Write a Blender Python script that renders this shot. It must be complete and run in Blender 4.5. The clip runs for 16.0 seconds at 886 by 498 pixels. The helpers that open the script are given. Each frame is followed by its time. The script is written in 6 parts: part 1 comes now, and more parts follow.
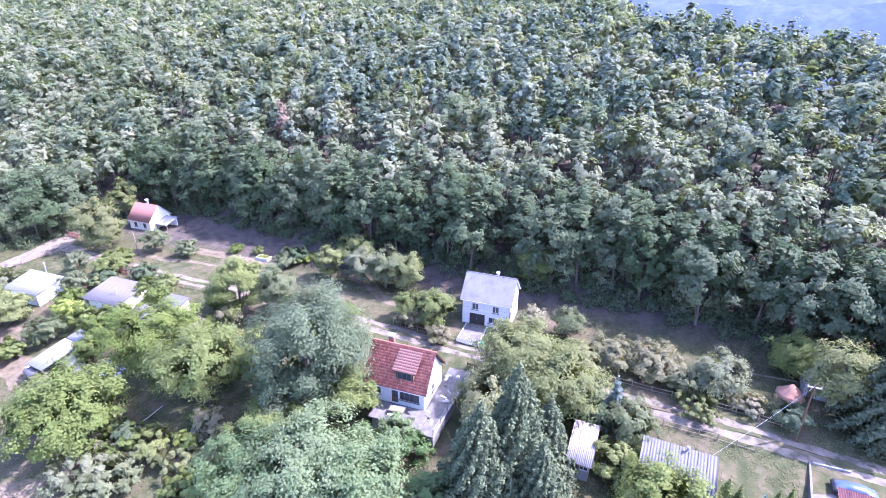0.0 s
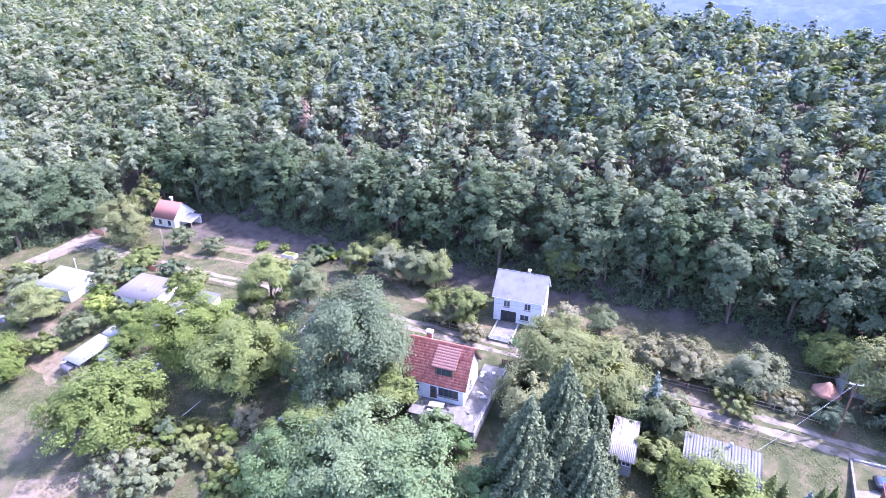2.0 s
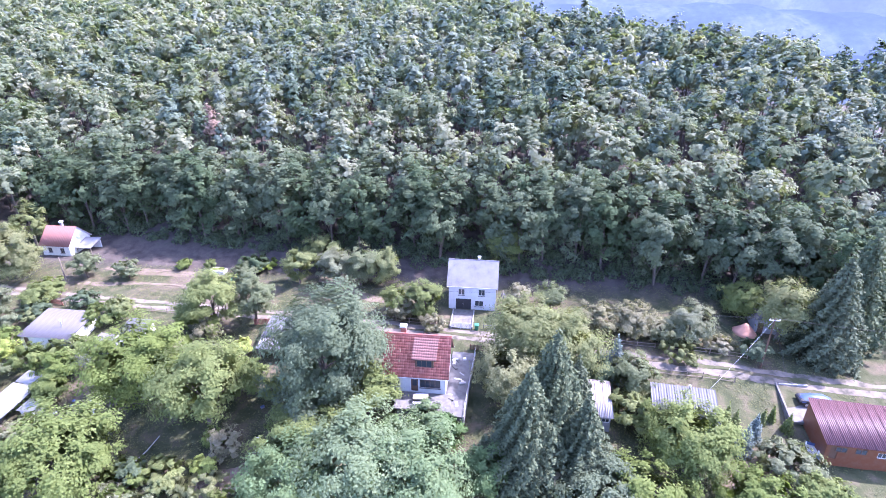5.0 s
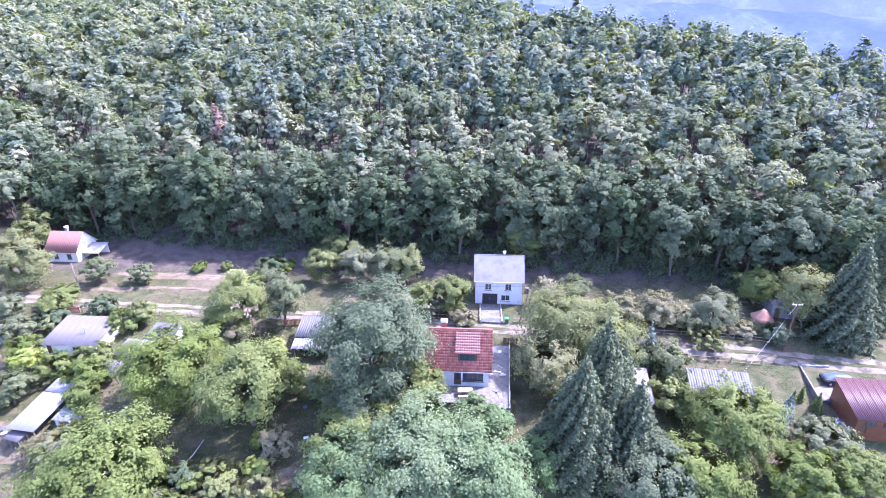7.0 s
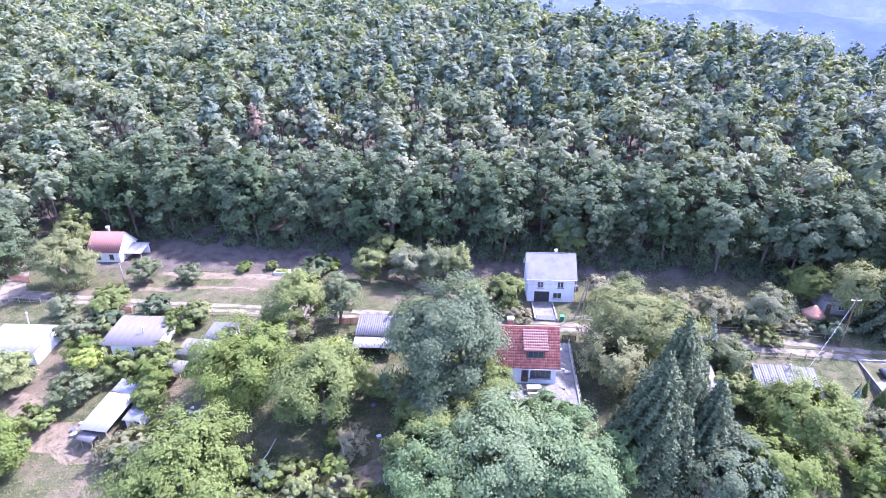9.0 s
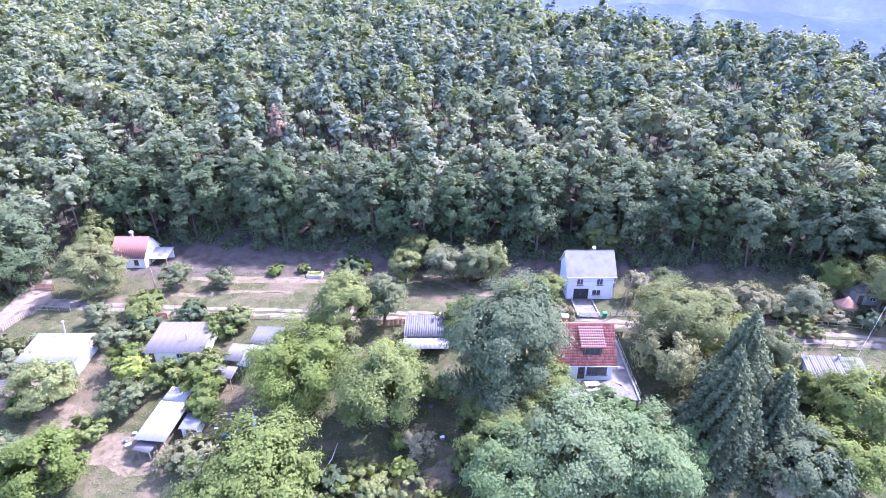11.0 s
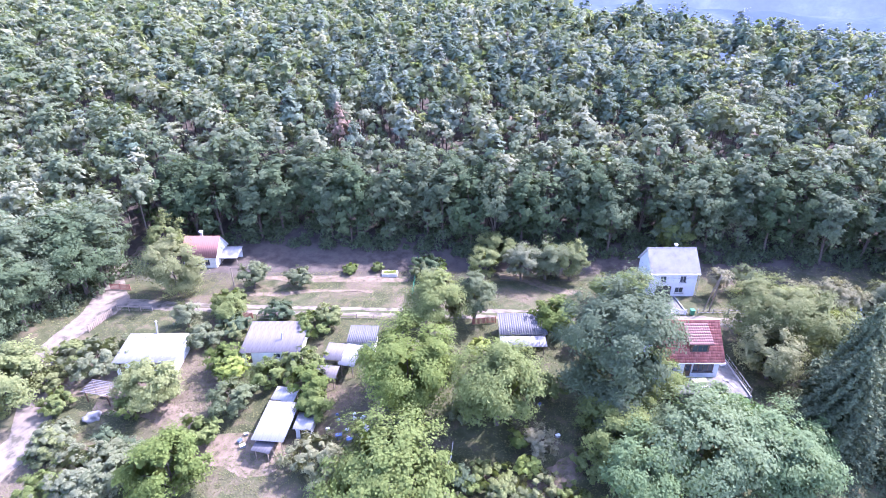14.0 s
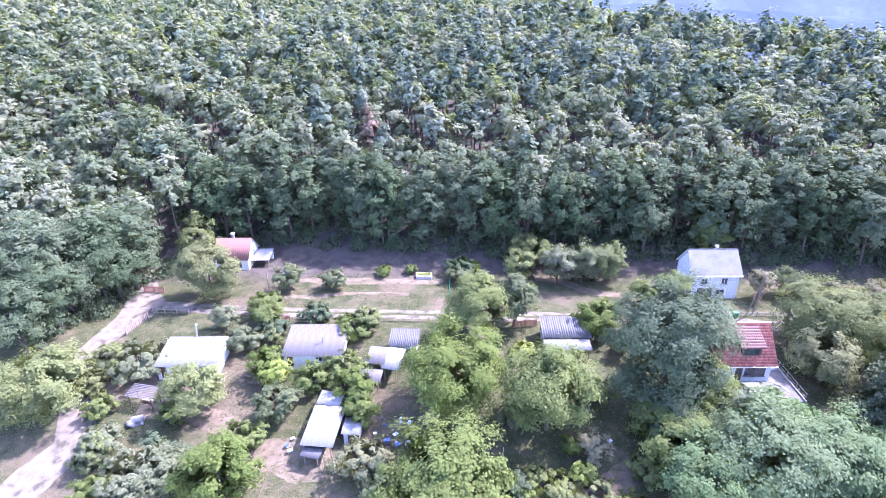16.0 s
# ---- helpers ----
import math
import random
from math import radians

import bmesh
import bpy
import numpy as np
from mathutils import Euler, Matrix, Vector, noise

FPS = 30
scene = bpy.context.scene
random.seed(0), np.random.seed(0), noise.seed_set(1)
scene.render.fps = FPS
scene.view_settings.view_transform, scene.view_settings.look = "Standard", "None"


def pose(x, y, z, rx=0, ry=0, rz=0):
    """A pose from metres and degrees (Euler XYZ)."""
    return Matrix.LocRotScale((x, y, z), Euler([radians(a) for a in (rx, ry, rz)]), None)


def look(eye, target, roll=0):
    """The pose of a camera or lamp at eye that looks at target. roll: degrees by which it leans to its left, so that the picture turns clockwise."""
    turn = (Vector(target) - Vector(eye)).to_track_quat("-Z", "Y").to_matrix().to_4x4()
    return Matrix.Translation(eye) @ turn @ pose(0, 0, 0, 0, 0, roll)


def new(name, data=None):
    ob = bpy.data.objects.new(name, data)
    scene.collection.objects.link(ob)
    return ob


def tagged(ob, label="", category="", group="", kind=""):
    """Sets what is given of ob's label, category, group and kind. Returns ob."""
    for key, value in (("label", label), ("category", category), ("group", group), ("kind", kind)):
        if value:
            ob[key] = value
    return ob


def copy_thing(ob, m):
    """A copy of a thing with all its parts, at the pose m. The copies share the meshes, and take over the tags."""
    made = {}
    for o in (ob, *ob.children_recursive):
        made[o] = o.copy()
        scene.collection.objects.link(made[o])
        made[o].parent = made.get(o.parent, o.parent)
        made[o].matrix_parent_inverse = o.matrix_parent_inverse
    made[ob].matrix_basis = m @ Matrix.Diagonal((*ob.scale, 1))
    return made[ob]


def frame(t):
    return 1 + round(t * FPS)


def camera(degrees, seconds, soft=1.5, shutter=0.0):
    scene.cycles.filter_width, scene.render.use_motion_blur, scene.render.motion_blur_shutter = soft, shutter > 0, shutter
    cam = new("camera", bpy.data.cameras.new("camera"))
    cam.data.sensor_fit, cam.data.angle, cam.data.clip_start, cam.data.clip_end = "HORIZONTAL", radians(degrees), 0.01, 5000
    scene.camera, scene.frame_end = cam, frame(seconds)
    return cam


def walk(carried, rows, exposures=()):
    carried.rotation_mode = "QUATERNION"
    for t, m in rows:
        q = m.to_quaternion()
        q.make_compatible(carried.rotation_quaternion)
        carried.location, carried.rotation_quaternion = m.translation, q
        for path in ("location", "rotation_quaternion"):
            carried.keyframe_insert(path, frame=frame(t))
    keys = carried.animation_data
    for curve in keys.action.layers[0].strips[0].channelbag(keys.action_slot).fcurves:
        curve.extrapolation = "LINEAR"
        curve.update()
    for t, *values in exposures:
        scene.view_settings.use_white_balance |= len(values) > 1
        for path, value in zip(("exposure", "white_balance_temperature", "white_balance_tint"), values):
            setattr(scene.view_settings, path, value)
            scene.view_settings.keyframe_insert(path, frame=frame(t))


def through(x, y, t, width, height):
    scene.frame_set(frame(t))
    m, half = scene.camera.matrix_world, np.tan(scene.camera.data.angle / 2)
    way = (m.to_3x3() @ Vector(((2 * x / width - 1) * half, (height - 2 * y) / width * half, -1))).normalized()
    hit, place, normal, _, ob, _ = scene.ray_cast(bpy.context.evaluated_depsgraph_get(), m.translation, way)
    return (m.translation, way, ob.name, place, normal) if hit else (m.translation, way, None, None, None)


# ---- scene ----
cam = camera(79.7, 16.0, soft=0.95)
METRES, EYE, TILT, LEAN, TURN = 66.0, 48.5, -25.0, 0.0, 20.0
ROWS = [
    (0.0, 0.0, 0.0, 0.0, 0.0, 0.0, -0.0),
    (0.5, -0.0117, -0.0023, -0.001, 0.02, -0.04, -0.0),
    (1.0, -0.0302, -0.0033, -0.002, 0.15, -0.03, -0.1),
    (1.5, -0.0512, -0.0042, -0.0039, 0.42, -0.02, -0.29),
    (2.0, -0.0748, -0.0066, -0.0063, 0.18, -0.01, -0.2),
    (2.5, -0.0988, -0.0098, -0.0089, -1.22, -0.02, 0.46),
    (3.0, -0.1245, -0.012, -0.0111, -4.19, -0.1, 1.87),
    (3.5, -0.1515, -0.0124, -0.0128, -7.6, -0.25, 3.5),
    (4.0, -0.1805, -0.0116, -0.0135, -9.79, -0.41, 4.56),
    (6.5, -0.3423, 0.0069, -0.0113, -14.61, -0.8, 6.76),
    (7.0, -0.3784, 0.0128, -0.0086, -15.26, -0.92, 7.06),
    (7.5, -0.4144, 0.0196, -0.0068, -15.17, -0.9, 6.99),
    (8.0, -0.4512, 0.028, -0.0032, -15.61, -0.98, 7.2),
    (8.5, -0.4866, 0.0379, 0.0006, -15.94, -1.02, 7.35),
    (9.0, -0.523, 0.05, 0.0051, -15.87, -0.96, 7.32),
    (11.5, -0.7023, 0.109, 0.029, -18.22, -1.26, 8.41),
    (12.0, -0.7376, 0.1204, 0.0336, -18.15, -1.26, 8.4),
    (12.5, -0.7732, 0.1327, 0.0379, -18.13, -1.25, 8.39),
    (13.0, -0.8096, 0.1453, 0.0421, -18.18, -1.26, 8.4),
    (13.5, -0.8446, 0.1594, 0.0474, -18.59, -1.33, 8.59),
    (14.0, -0.8795, 0.1743, 0.0527, -18.48, -1.3, 8.54),
    (14.5, -0.912, 0.1892, 0.058, -18.47, -1.28, 8.57),
    (15.0, -0.94, 0.2024, 0.0634, -18.28, -1.2, 8.59),
    (15.5, -0.9524, 0.2115, 0.0658, -18.07, -1.11, 8.6),
    (16.0, -0.9541, 0.2157, 0.0661, -18.01, -1.07, 8.63),
]
walk(cam, [(t, pose(0, 0, EYE, TILT, LEAN, TURN) @ pose(METRES * x, METRES * y, METRES * z, 90 + pitch, roll, yaw)) for t, x, y, z, yaw, pitch, roll in ROWS], exposures=((0.0, 3.10, 5340, 41), (16.0, 3.16, 5340, 41)))

# ---- world, sun, exposure ----
SUN_TO = Vector((0.72, 0.38, 1.0)).normalized()
world = bpy.data.worlds.new("sky")
scene.world = world
world.use_nodes = True
wn = world.node_tree
sky = wn.nodes.new("ShaderNodeTexSky")
sky.sky_type = "NISHITA"
sky.sun_disc = False
sky.sun_elevation = math.asin(SUN_TO.z)
sky.sun_rotation = math.atan2(SUN_TO.x, SUN_TO.y)
sky.altitude = 300
sky.dust_density = 2.0
wn.links.new(sky.outputs[0], wn.nodes["Background"].inputs[0])
wn.nodes["Background"].inputs[1].default_value = 0.15
sun = new("sun", bpy.data.lights.new("sun", "SUN"))
sun.data.energy, sun.data.angle, sun.data.color = 2.6, radians(0.55), (1.0, 0.955, 0.88)
sun.matrix_world = look(SUN_TO * 300, (0, 0, 0))


# ---- node helpers and materials ----
class Nodes:
    """A small builder for one node material."""

    def __init__(self, name):
        self.mat = bpy.data.materials.new(name)
        self.mat.use_nodes = True
        self.t = self.mat.node_tree
        self.bsdf = self.t.nodes["Principled BSDF"]
        self.out = self.t.nodes["Material Output"]

    def node(self, kind, **values):
        n = self.t.nodes.new(kind)
        for k, v in values.items():
            if k in n.inputs:
                self.put(n.inputs[k], v)
        return n

    def put(self, socket, v):
        if isinstance(v, bpy.types.NodeSocket):
            self.t.links.new(v, socket)
        else:
            socket.default_value = v

    def position(self):
        return self.t.nodes.new("ShaderNodeNewGeometry").outputs["Position"]

    def local(self):
        return self.t.nodes.new("ShaderNodeTexCoord").outputs["Object"]

    def noise(self, vec, scale, detail=4.0, rough=0.55):
        n = self.t.nodes.new("ShaderNodeTexNoise")
        self.put(n.inputs["Vector"], vec)
        n.inputs["Scale"].default_value, n.inputs["Detail"].default_value = scale, detail
        n.inputs["Roughness"].default_value = rough
        return n.outputs["Fac"]

    def ramp(self, fac, stops):
        n = self.t.nodes.new("ShaderNodeValToRGB")
        self.put(n.inputs[0], fac)
        e = n.color_ramp.elements
        while len(e) < len(stops):
            e.new(0.5)
        for el, (p, c) in zip(e, stops):
            el.position = p
            el.color = (*c, 1) if len(c) == 3 else c
        return n.outputs[0]

    def mix(self, fac, a, b, blend="MIX"):
        n = self.t.nodes.new("ShaderNodeMix")
        n.data_type, n.blend_type = "RGBA", blend
        for i, v in ((0, fac), (6, a), (7, b)):
            if isinstance(v, tuple) and len(v) == 3:
                v = (*v, 1)
            self.put(n.inputs[i], v)
        return n.outputs[2]

    def math(self, op, a, b=0.0):
        n = self.t.nodes.new("ShaderNodeMath")
        n.operation = op
        self.put(n.inputs[0], a)
        self.put(n.inputs[1], b)
        return n.outputs[0]

    def bump(self, height, strength=0.3, distance=0.05):
        n = self.t.nodes.new("ShaderNodeBump")
        self.put(n.inputs["Height"], height)
        n.inputs["Strength"].default_value, n.inputs["Distance"].default_value = strength, distance
        self.put(self.bsdf.inputs["Normal"], n.outputs[0])

    def done(self, colour, rough=0.8, metal=0.0, spec=0.5):
        self.put(self.bsdf.inputs["Base Color"], (*colour, 1) if isinstance(colour, tuple) and len(colour) == 3 else colour)
        self.put(self.bsdf.inputs["Roughness"], rough)
        self.bsdf.inputs["Metallic"].default_value = metal
        self.bsdf.inputs["Specular IOR Level"].default_value = spec
        return self.mat


def plain(name, colour, rough=0.7, metal=0.0, dirt=0.25, scale=1.5, spec=0.4, dirt_colour=(0.16, 0.13, 0.10)):
    """A painted, plastered or wooden surface with stains at two scales."""
    n = Nodes(name)
    p = n.local()
    big, fine = n.noise(p, scale, 5), n.noise(p, scale * 14, 3)
    f = n.ramp(big, [(0.42, (0, 0, 0)), (0.72, (1, 1, 1))])
    c = n.mix(n.math("MULTIPLY", f, dirt), colour, dirt_colour)
    c = n.mix(n.math("MULTIPLY", fine, 0.35), c, tuple(v * 0.72 for v in colour))
    n.bump(fine, 0.25, 0.02)
    return n.done(c, rough, metal, spec)


def leaves(name, dark, light, hue=0.0, through=0.40, tint=0.0, gloss=0.8):
    """Foliage: colour varies from leaf to leaf and from plant to plant, some light comes through."""
    n = Nodes(name)
    geo = n.t.nodes.new("ShaderNodeNewGeometry")
    info = n.t.nodes.new("ShaderNodeObjectInfo")
    c = n.mix(n.math("ADD", n.math("MULTIPLY", geo.outputs["Random Per Island"], 0.7), 0.15), dark, light)
    if tint:
        at = n.t.nodes.new("ShaderNodeAttribute")
        at.attribute_name = "tint"
        fac = at.outputs["Fac"]
    else:
        fac = info.outputs["Random"]
    hs = n.t.nodes.new("ShaderNodeHueSaturation")
    swing = 0.06 if tint else 0.025
    n.put(hs.inputs["Hue"], n.math("ADD", n.math("MULTIPLY", fac, -swing), 0.5 + swing / 2 + hue))
    n.put(hs.inputs["Saturation"], n.math("ADD", n.math("MULTIPLY", fac, -0.25), 1.08 if tint else 1.12))
    n.put(hs.inputs["Value"], n.math("ADD", n.math("MULTIPLY", fac, 0.55 if tint else 0.26), 0.76 if tint else 0.88))
    n.put(hs.inputs["Color"], c)
    n.done(hs.outputs[0], gloss, 0.0, 0.08)
    tr = n.t.nodes.new("ShaderNodeBsdfTranslucent")
    warm = n.mix(1.0, hs.outputs[0], (1.1, 1.2, 0.6), "MULTIPLY")
    n.put(tr.inputs[0], warm)
    mx = n.t.nodes.new("ShaderNodeMixShader")
    mx.inputs[0].default_value = through
    n.t.links.new(n.bsdf.outputs[0], mx.inputs[1])
    n.t.links.new(tr.outputs[0], mx.inputs[2])
    n.t.links.new(mx.outputs[0], n.out.inputs[0])
    return n.mat


def ground_material():
    n = Nodes("dry_meadow_litter_and_shade")
    p = n.position()
    patch, mid, fine = n.noise(p, 0.09, 5), n.noise(p, 0.5, 5), n.noise(p, 5.0, 4, 0.7)
    grass = n.ramp(mid, [(0.30, (0.036, 0.044, 0.018)), (0.52, (0.062, 0.066, 0.030)), (0.64, (0.095, 0.082, 0.048)), (0.80, (0.15, 0.118, 0.08))])
    earth = n.ramp(fine, [(0.25, (0.07, 0.052, 0.036)), (0.7, (0.165, 0.126, 0.09))])
    f = n.ramp(patch, [(0.52, (0, 0, 0)), (0.62, (1, 1, 1))])
    c = n.mix(n.math("MULTIPLY", f, 0.75), grass, earth)
    # dark leaf litter, which also paints the shade strip before the wood
    litter = n.ramp(mid, [(0.3, (0.040, 0.034, 0.028)), (0.6, (0.085, 0.070, 0.058)), (0.8, (0.055, 0.060, 0.036))])
    sep = n.t.nodes.new("ShaderNodeSeparateXYZ")
    n.put(sep.inputs[0], p)
    wob = n.math("ADD", sep.outputs[1], n.math("MULTIPLY", mid, 5.0))
    wood = n.t.nodes.new("ShaderNodeMapRange")
    n.put(wood.inputs[0], wob)
    wood.inputs[1].default_value, wood.inputs[2].default_value = 79.0, 84.0
    c = n.mix(wood.outputs[0], c, litter)
    c = n.mix(n.math("MULTIPLY", fine, 0.5), c, n.mix(1.0, c, (0.55, 0.55, 0.5), "MULTIPLY"))
    n.bump(n.math("ADD", n.math("MULTIPLY", mid, 1.2), n.math("MULTIPLY", fine, 0.5)), 0.7, 0.25)
    return n.done(c, 0.95, 0, 0.15)


def gravel_material():
    n = Nodes("pale_gravel")
    p = n.position()
    mid, fine = n.noise(p, 0.7, 5), n.noise(p, 9.0, 4, 0.7)
    c = n.ramp(mid, [(0.36, (0.055, 0.052, 0.035)), (0.46, (0.13, 0.112, 0.088)), (0.66, (0.20, 0.162, 0.122))])
    c = n.mix(n.math("MULTIPLY", fine, 0.5), c, (0.095, 0.08, 0.062))
    n.bump(fine, 0.5, 0.05)
    return n.done(c, 0.95, 0, 0.15)


def earth_material():
    n = Nodes("dry_tan_earth")
    p = n.position()
    mid, fine = n.noise(p, 0.9, 6, 0.6), n.noise(p, 7.0, 5, 0.7)
    c = n.ramp(mid, [(0.34, (0.062, 0.058, 0.030)), (0.46, (0.135, 0.104, 0.072)), (0.68, (0.19, 0.15, 0.108))])
    c = n.mix(n.math("MULTIPLY", fine, 0.55), c, (0.085, 0.066, 0.045))
    n.bump(n.math("ADD", mid, fine), 0.6, 0.08)
    return n.done(c, 0.95, 0, 0.12)


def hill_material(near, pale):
    """Wooded hills, self-lit, with blue haze painted into the colours: the farther, the paler; fields and clearings as
    faint lighter streaks.
    """
    n = Nodes("far_hills_painted_haze")
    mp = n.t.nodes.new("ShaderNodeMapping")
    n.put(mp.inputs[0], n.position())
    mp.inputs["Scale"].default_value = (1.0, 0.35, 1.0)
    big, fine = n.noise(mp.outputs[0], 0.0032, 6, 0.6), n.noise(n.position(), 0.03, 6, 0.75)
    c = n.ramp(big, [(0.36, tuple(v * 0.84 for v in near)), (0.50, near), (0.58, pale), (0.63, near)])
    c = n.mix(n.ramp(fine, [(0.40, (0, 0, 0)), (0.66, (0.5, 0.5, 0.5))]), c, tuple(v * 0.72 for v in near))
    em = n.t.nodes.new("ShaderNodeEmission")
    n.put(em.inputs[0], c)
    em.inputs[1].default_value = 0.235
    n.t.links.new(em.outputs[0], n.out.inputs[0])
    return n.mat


def tile_material():
    n = Nodes("red_clay_tiles")
    r = n.t.nodes.new("ShaderNodeNewGeometry").outputs["Random Per Island"]
    p = n.local()
    c = n.ramp(r, [(0.0, (0.22, 0.062, 0.042)), (0.5, (0.29, 0.088, 0.06)), (1.0, (0.36, 0.13, 0.09))])
    c = n.mix(n.math("MULTIPLY", n.ramp(n.noise(p, 0.8, 5), [(0.5, (0, 0, 0)), (0.75, (1, 1, 1))]), 0.45), c, (0.13, 0.065, 0.05))
    n.bump(n.noise(p, 25, 3), 0.3, 0.01)
    return n.done(c, 0.6, 0, 0.35)


def streaked(name, colour, streak, amount=0.5, rough=0.55, metal=0.0, stretch=(2.5, 0.35, 1.0), spec=0.4):
    """Sheet metal or cement sheets, with stains that run down the slope."""
    n = Nodes(name)
    mp = n.t.nodes.new("ShaderNodeMapping")
    n.put(mp.inputs[0], n.local())
    mp.inputs["Scale"].default_value = stretch
    a, b = n.noise(mp.outputs[0], 1.3, 6, 0.65), n.noise(n.local(), 9, 4)
    f = n.ramp(a, [(0.45, (0, 0, 0)), (0.70, (1, 1, 1))])
    c = n.mix(n.math("MULTIPLY", f, amount), colour, streak)
    c = n.mix(n.math("MULTIPLY", b, 0.3), c, tuple(v * 0.7 for v in colour))
    n.bump(b, 0.2, 0.01)
    return n.done(c, rough, metal, spec)


def slate_material():
    n = Nodes("grey_slates")
    p = n.local()
    br = n.t.nodes.new("ShaderNodeTexBrick")
    mp = n.t.nodes.new("ShaderNodeMapping")
    n.put(mp.inputs[0], p)
    mp.inputs["Rotation"].default_value = (radians(-45), 0, 0)
    n.put(br.inputs["Vector"], mp.outputs[0])
    br.inputs["Scale"].default_value = 2.4
    br.inputs["Mortar Size"].default_value = 0.012
    big, mid = n.noise(p, 0.7, 6, 0.6), n.noise(p, 5, 5, 0.65)
    c = n.ramp(big, [(0.35, (0.17, 0.163, 0.166)), (0.55, (0.135, 0.13, 0.132)), (0.72, (0.082, 0.079, 0.08))])
    c = n.mix(n.math("MULTIPLY", mid, 0.55), c, (0.12, 0.117, 0.12))
    c = n.mix(n.math("MULTIPLY", br.outputs["Fac"], 0.35), c, (0.15, 0.15, 0.16))
    n.bump(mid, 0.3, 0.01)
    return n.done(c, 0.8, 0, 0.3)


def glass_material():
    n = Nodes("window_glass")
    n.bsdf.inputs["Transmission Weight"].default_value = 0.0
    return n.done((0.035, 0.045, 0.055), 0.06, 0.0, 0.8)


def bark_material():
    n = Nodes("bark")
    mp = n.t.nodes.new("ShaderNodeMapping")
    n.put(mp.inputs[0], n.local())
    mp.inputs["Scale"].default_value = (6, 6, 1.2)
    a = n.noise(mp.outputs[0], 2.0, 5, 0.65)
    c = n.ramp(a, [(0.3, (0.055, 0.042, 0.032)), (0.6, (0.14, 0.115, 0.09)), (0.8, (0.22, 0.19, 0.16))])
    n.bump(a, 0.8, 0.05)
    return n.done(c, 0.92, 0, 0.2)


M_GROUND, M_GRAVEL, M_EARTH = ground_material(), gravel_material(), earth_material()
# haze is put into these colours, paler for each farther range
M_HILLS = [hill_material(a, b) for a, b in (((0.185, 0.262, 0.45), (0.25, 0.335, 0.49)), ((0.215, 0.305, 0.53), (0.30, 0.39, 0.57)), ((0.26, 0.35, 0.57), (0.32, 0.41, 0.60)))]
M_TILE, M_GLASS, M_BARK = tile_material(), glass_material(), bark_material()
M_OAK = leaves("oak_leaves", (0.057, 0.081, 0.043), (0.104, 0.133, 0.07), through=0.36)
M_WALNUT = leaves("walnut_leaves", (0.11, 0.134, 0.042), (0.188, 0.212, 0.076))
M_FRUIT = leaves("fruit_tree_leaves", (0.096, 0.122, 0.038), (0.17, 0.194, 0.07))
M_GREY = leaves("grey_green_leaves", (0.104, 0.12, 0.062), (0.172, 0.188, 0.104))
M_LOCUST = leaves("locust_leaves", (0.086, 0.128, 0.054), (0.138, 0.186, 0.084))
M_LIME = leaves("lime_green_leaves", (0.14, 0.18, 0.03), (0.27, 0.32, 0.07))
M_YELLOWING = leaves("yellowing_leaves", (0.128, 0.138, 0.06), (0.21, 0.215, 0.106))
M_DRYLEAF = leaves("dry_brown_leaves", (0.15, 0.142, 0.082), (0.24, 0.226, 0.145))
M_SPRUCE = leaves("spruce_needles", (0.046, 0.062, 0.034), (0.11, 0.13, 0.07), through=0.15)
M_BLUESPRUCE = leaves("blue_spruce_needles", (0.075, 0.1, 0.085), (0.14, 0.175, 0.15), through=0.1)
M_WOODS = leaves("wood_leaves", (0.122, 0.142, 0.082), (0.198, 0.218, 0.13), tint=1.0, through=0.42)
M_PINES = leaves("pine_needles", (0.088, 0.116, 0.08), (0.138, 0.17, 0.118), tint=1.0, through=0.26)
M_DEAD = leaves("dead_pine_needles", (0.15, 0.1, 0.075), (0.22, 0.15, 0.11), tint=1.0, through=0.1)
M_GRASS = leaves("grass_and_weeds", (0.072, 0.082, 0.03), (0.135, 0.13, 0.062), through=0.3)
M_WHITE = plain("white_render", (0.60, 0.60, 0.585), 0.85, dirt=0.22)
M_CREAM = plain("cream_render", (0.66, 0.64, 0.55), 0.85, dirt=0.22)
M_GREYPLASTER = plain("grey_cement_render", (0.25, 0.243, 0.232), 0.9, dirt=0.4)
# strong mottling: stains of the slabs, with dappled leaf shade painted in
M_CONCRETE = plain("pale_concrete", (0.125, 0.117, 0.106), 0.9, dirt=0.95, scale=1.3, dirt_colour=(0.055, 0.048, 0.04))
M_DARKWOOD = plain("dark_brown_wood", (0.10, 0.055, 0.032), 0.6, dirt=0.2)
M_WOOD = plain("weathered_wood", (0.22, 0.17, 0.125), 0.8, dirt=0.3)
M_ORANGEWOOD = plain("varnished_orange_wood", (0.13, 0.042, 0.016), 0.5, dirt=0.3)
M_BRICKRED = plain("red_brown_paint", (0.26, 0.10, 0.07), 0.7, dirt=0.3)
M_DARK = plain("painted_opening_shade", (0.03, 0.03, 0.03), 0.8, dirt=0.1)
M_FRAME = plain("window_frame_paint", (0.55, 0.53, 0.50), 0.5, dirt=0.1)
M_SLATE = slate_material()
M_REDSHEET = streaked("dusty_red_sheet", (0.215, 0.098, 0.075), (0.165, 0.082, 0.064), 0.5, 0.5)
M_MAROON = streaked("maroon_sheet", (0.05, 0.013, 0.016), (0.075, 0.030, 0.034), 0.6, 0.6)
M_TIN = streaked("grey_corrugated_sheet", (0.078, 0.077, 0.08), (0.048, 0.046, 0.048), 0.7, 0.7, 0.0)
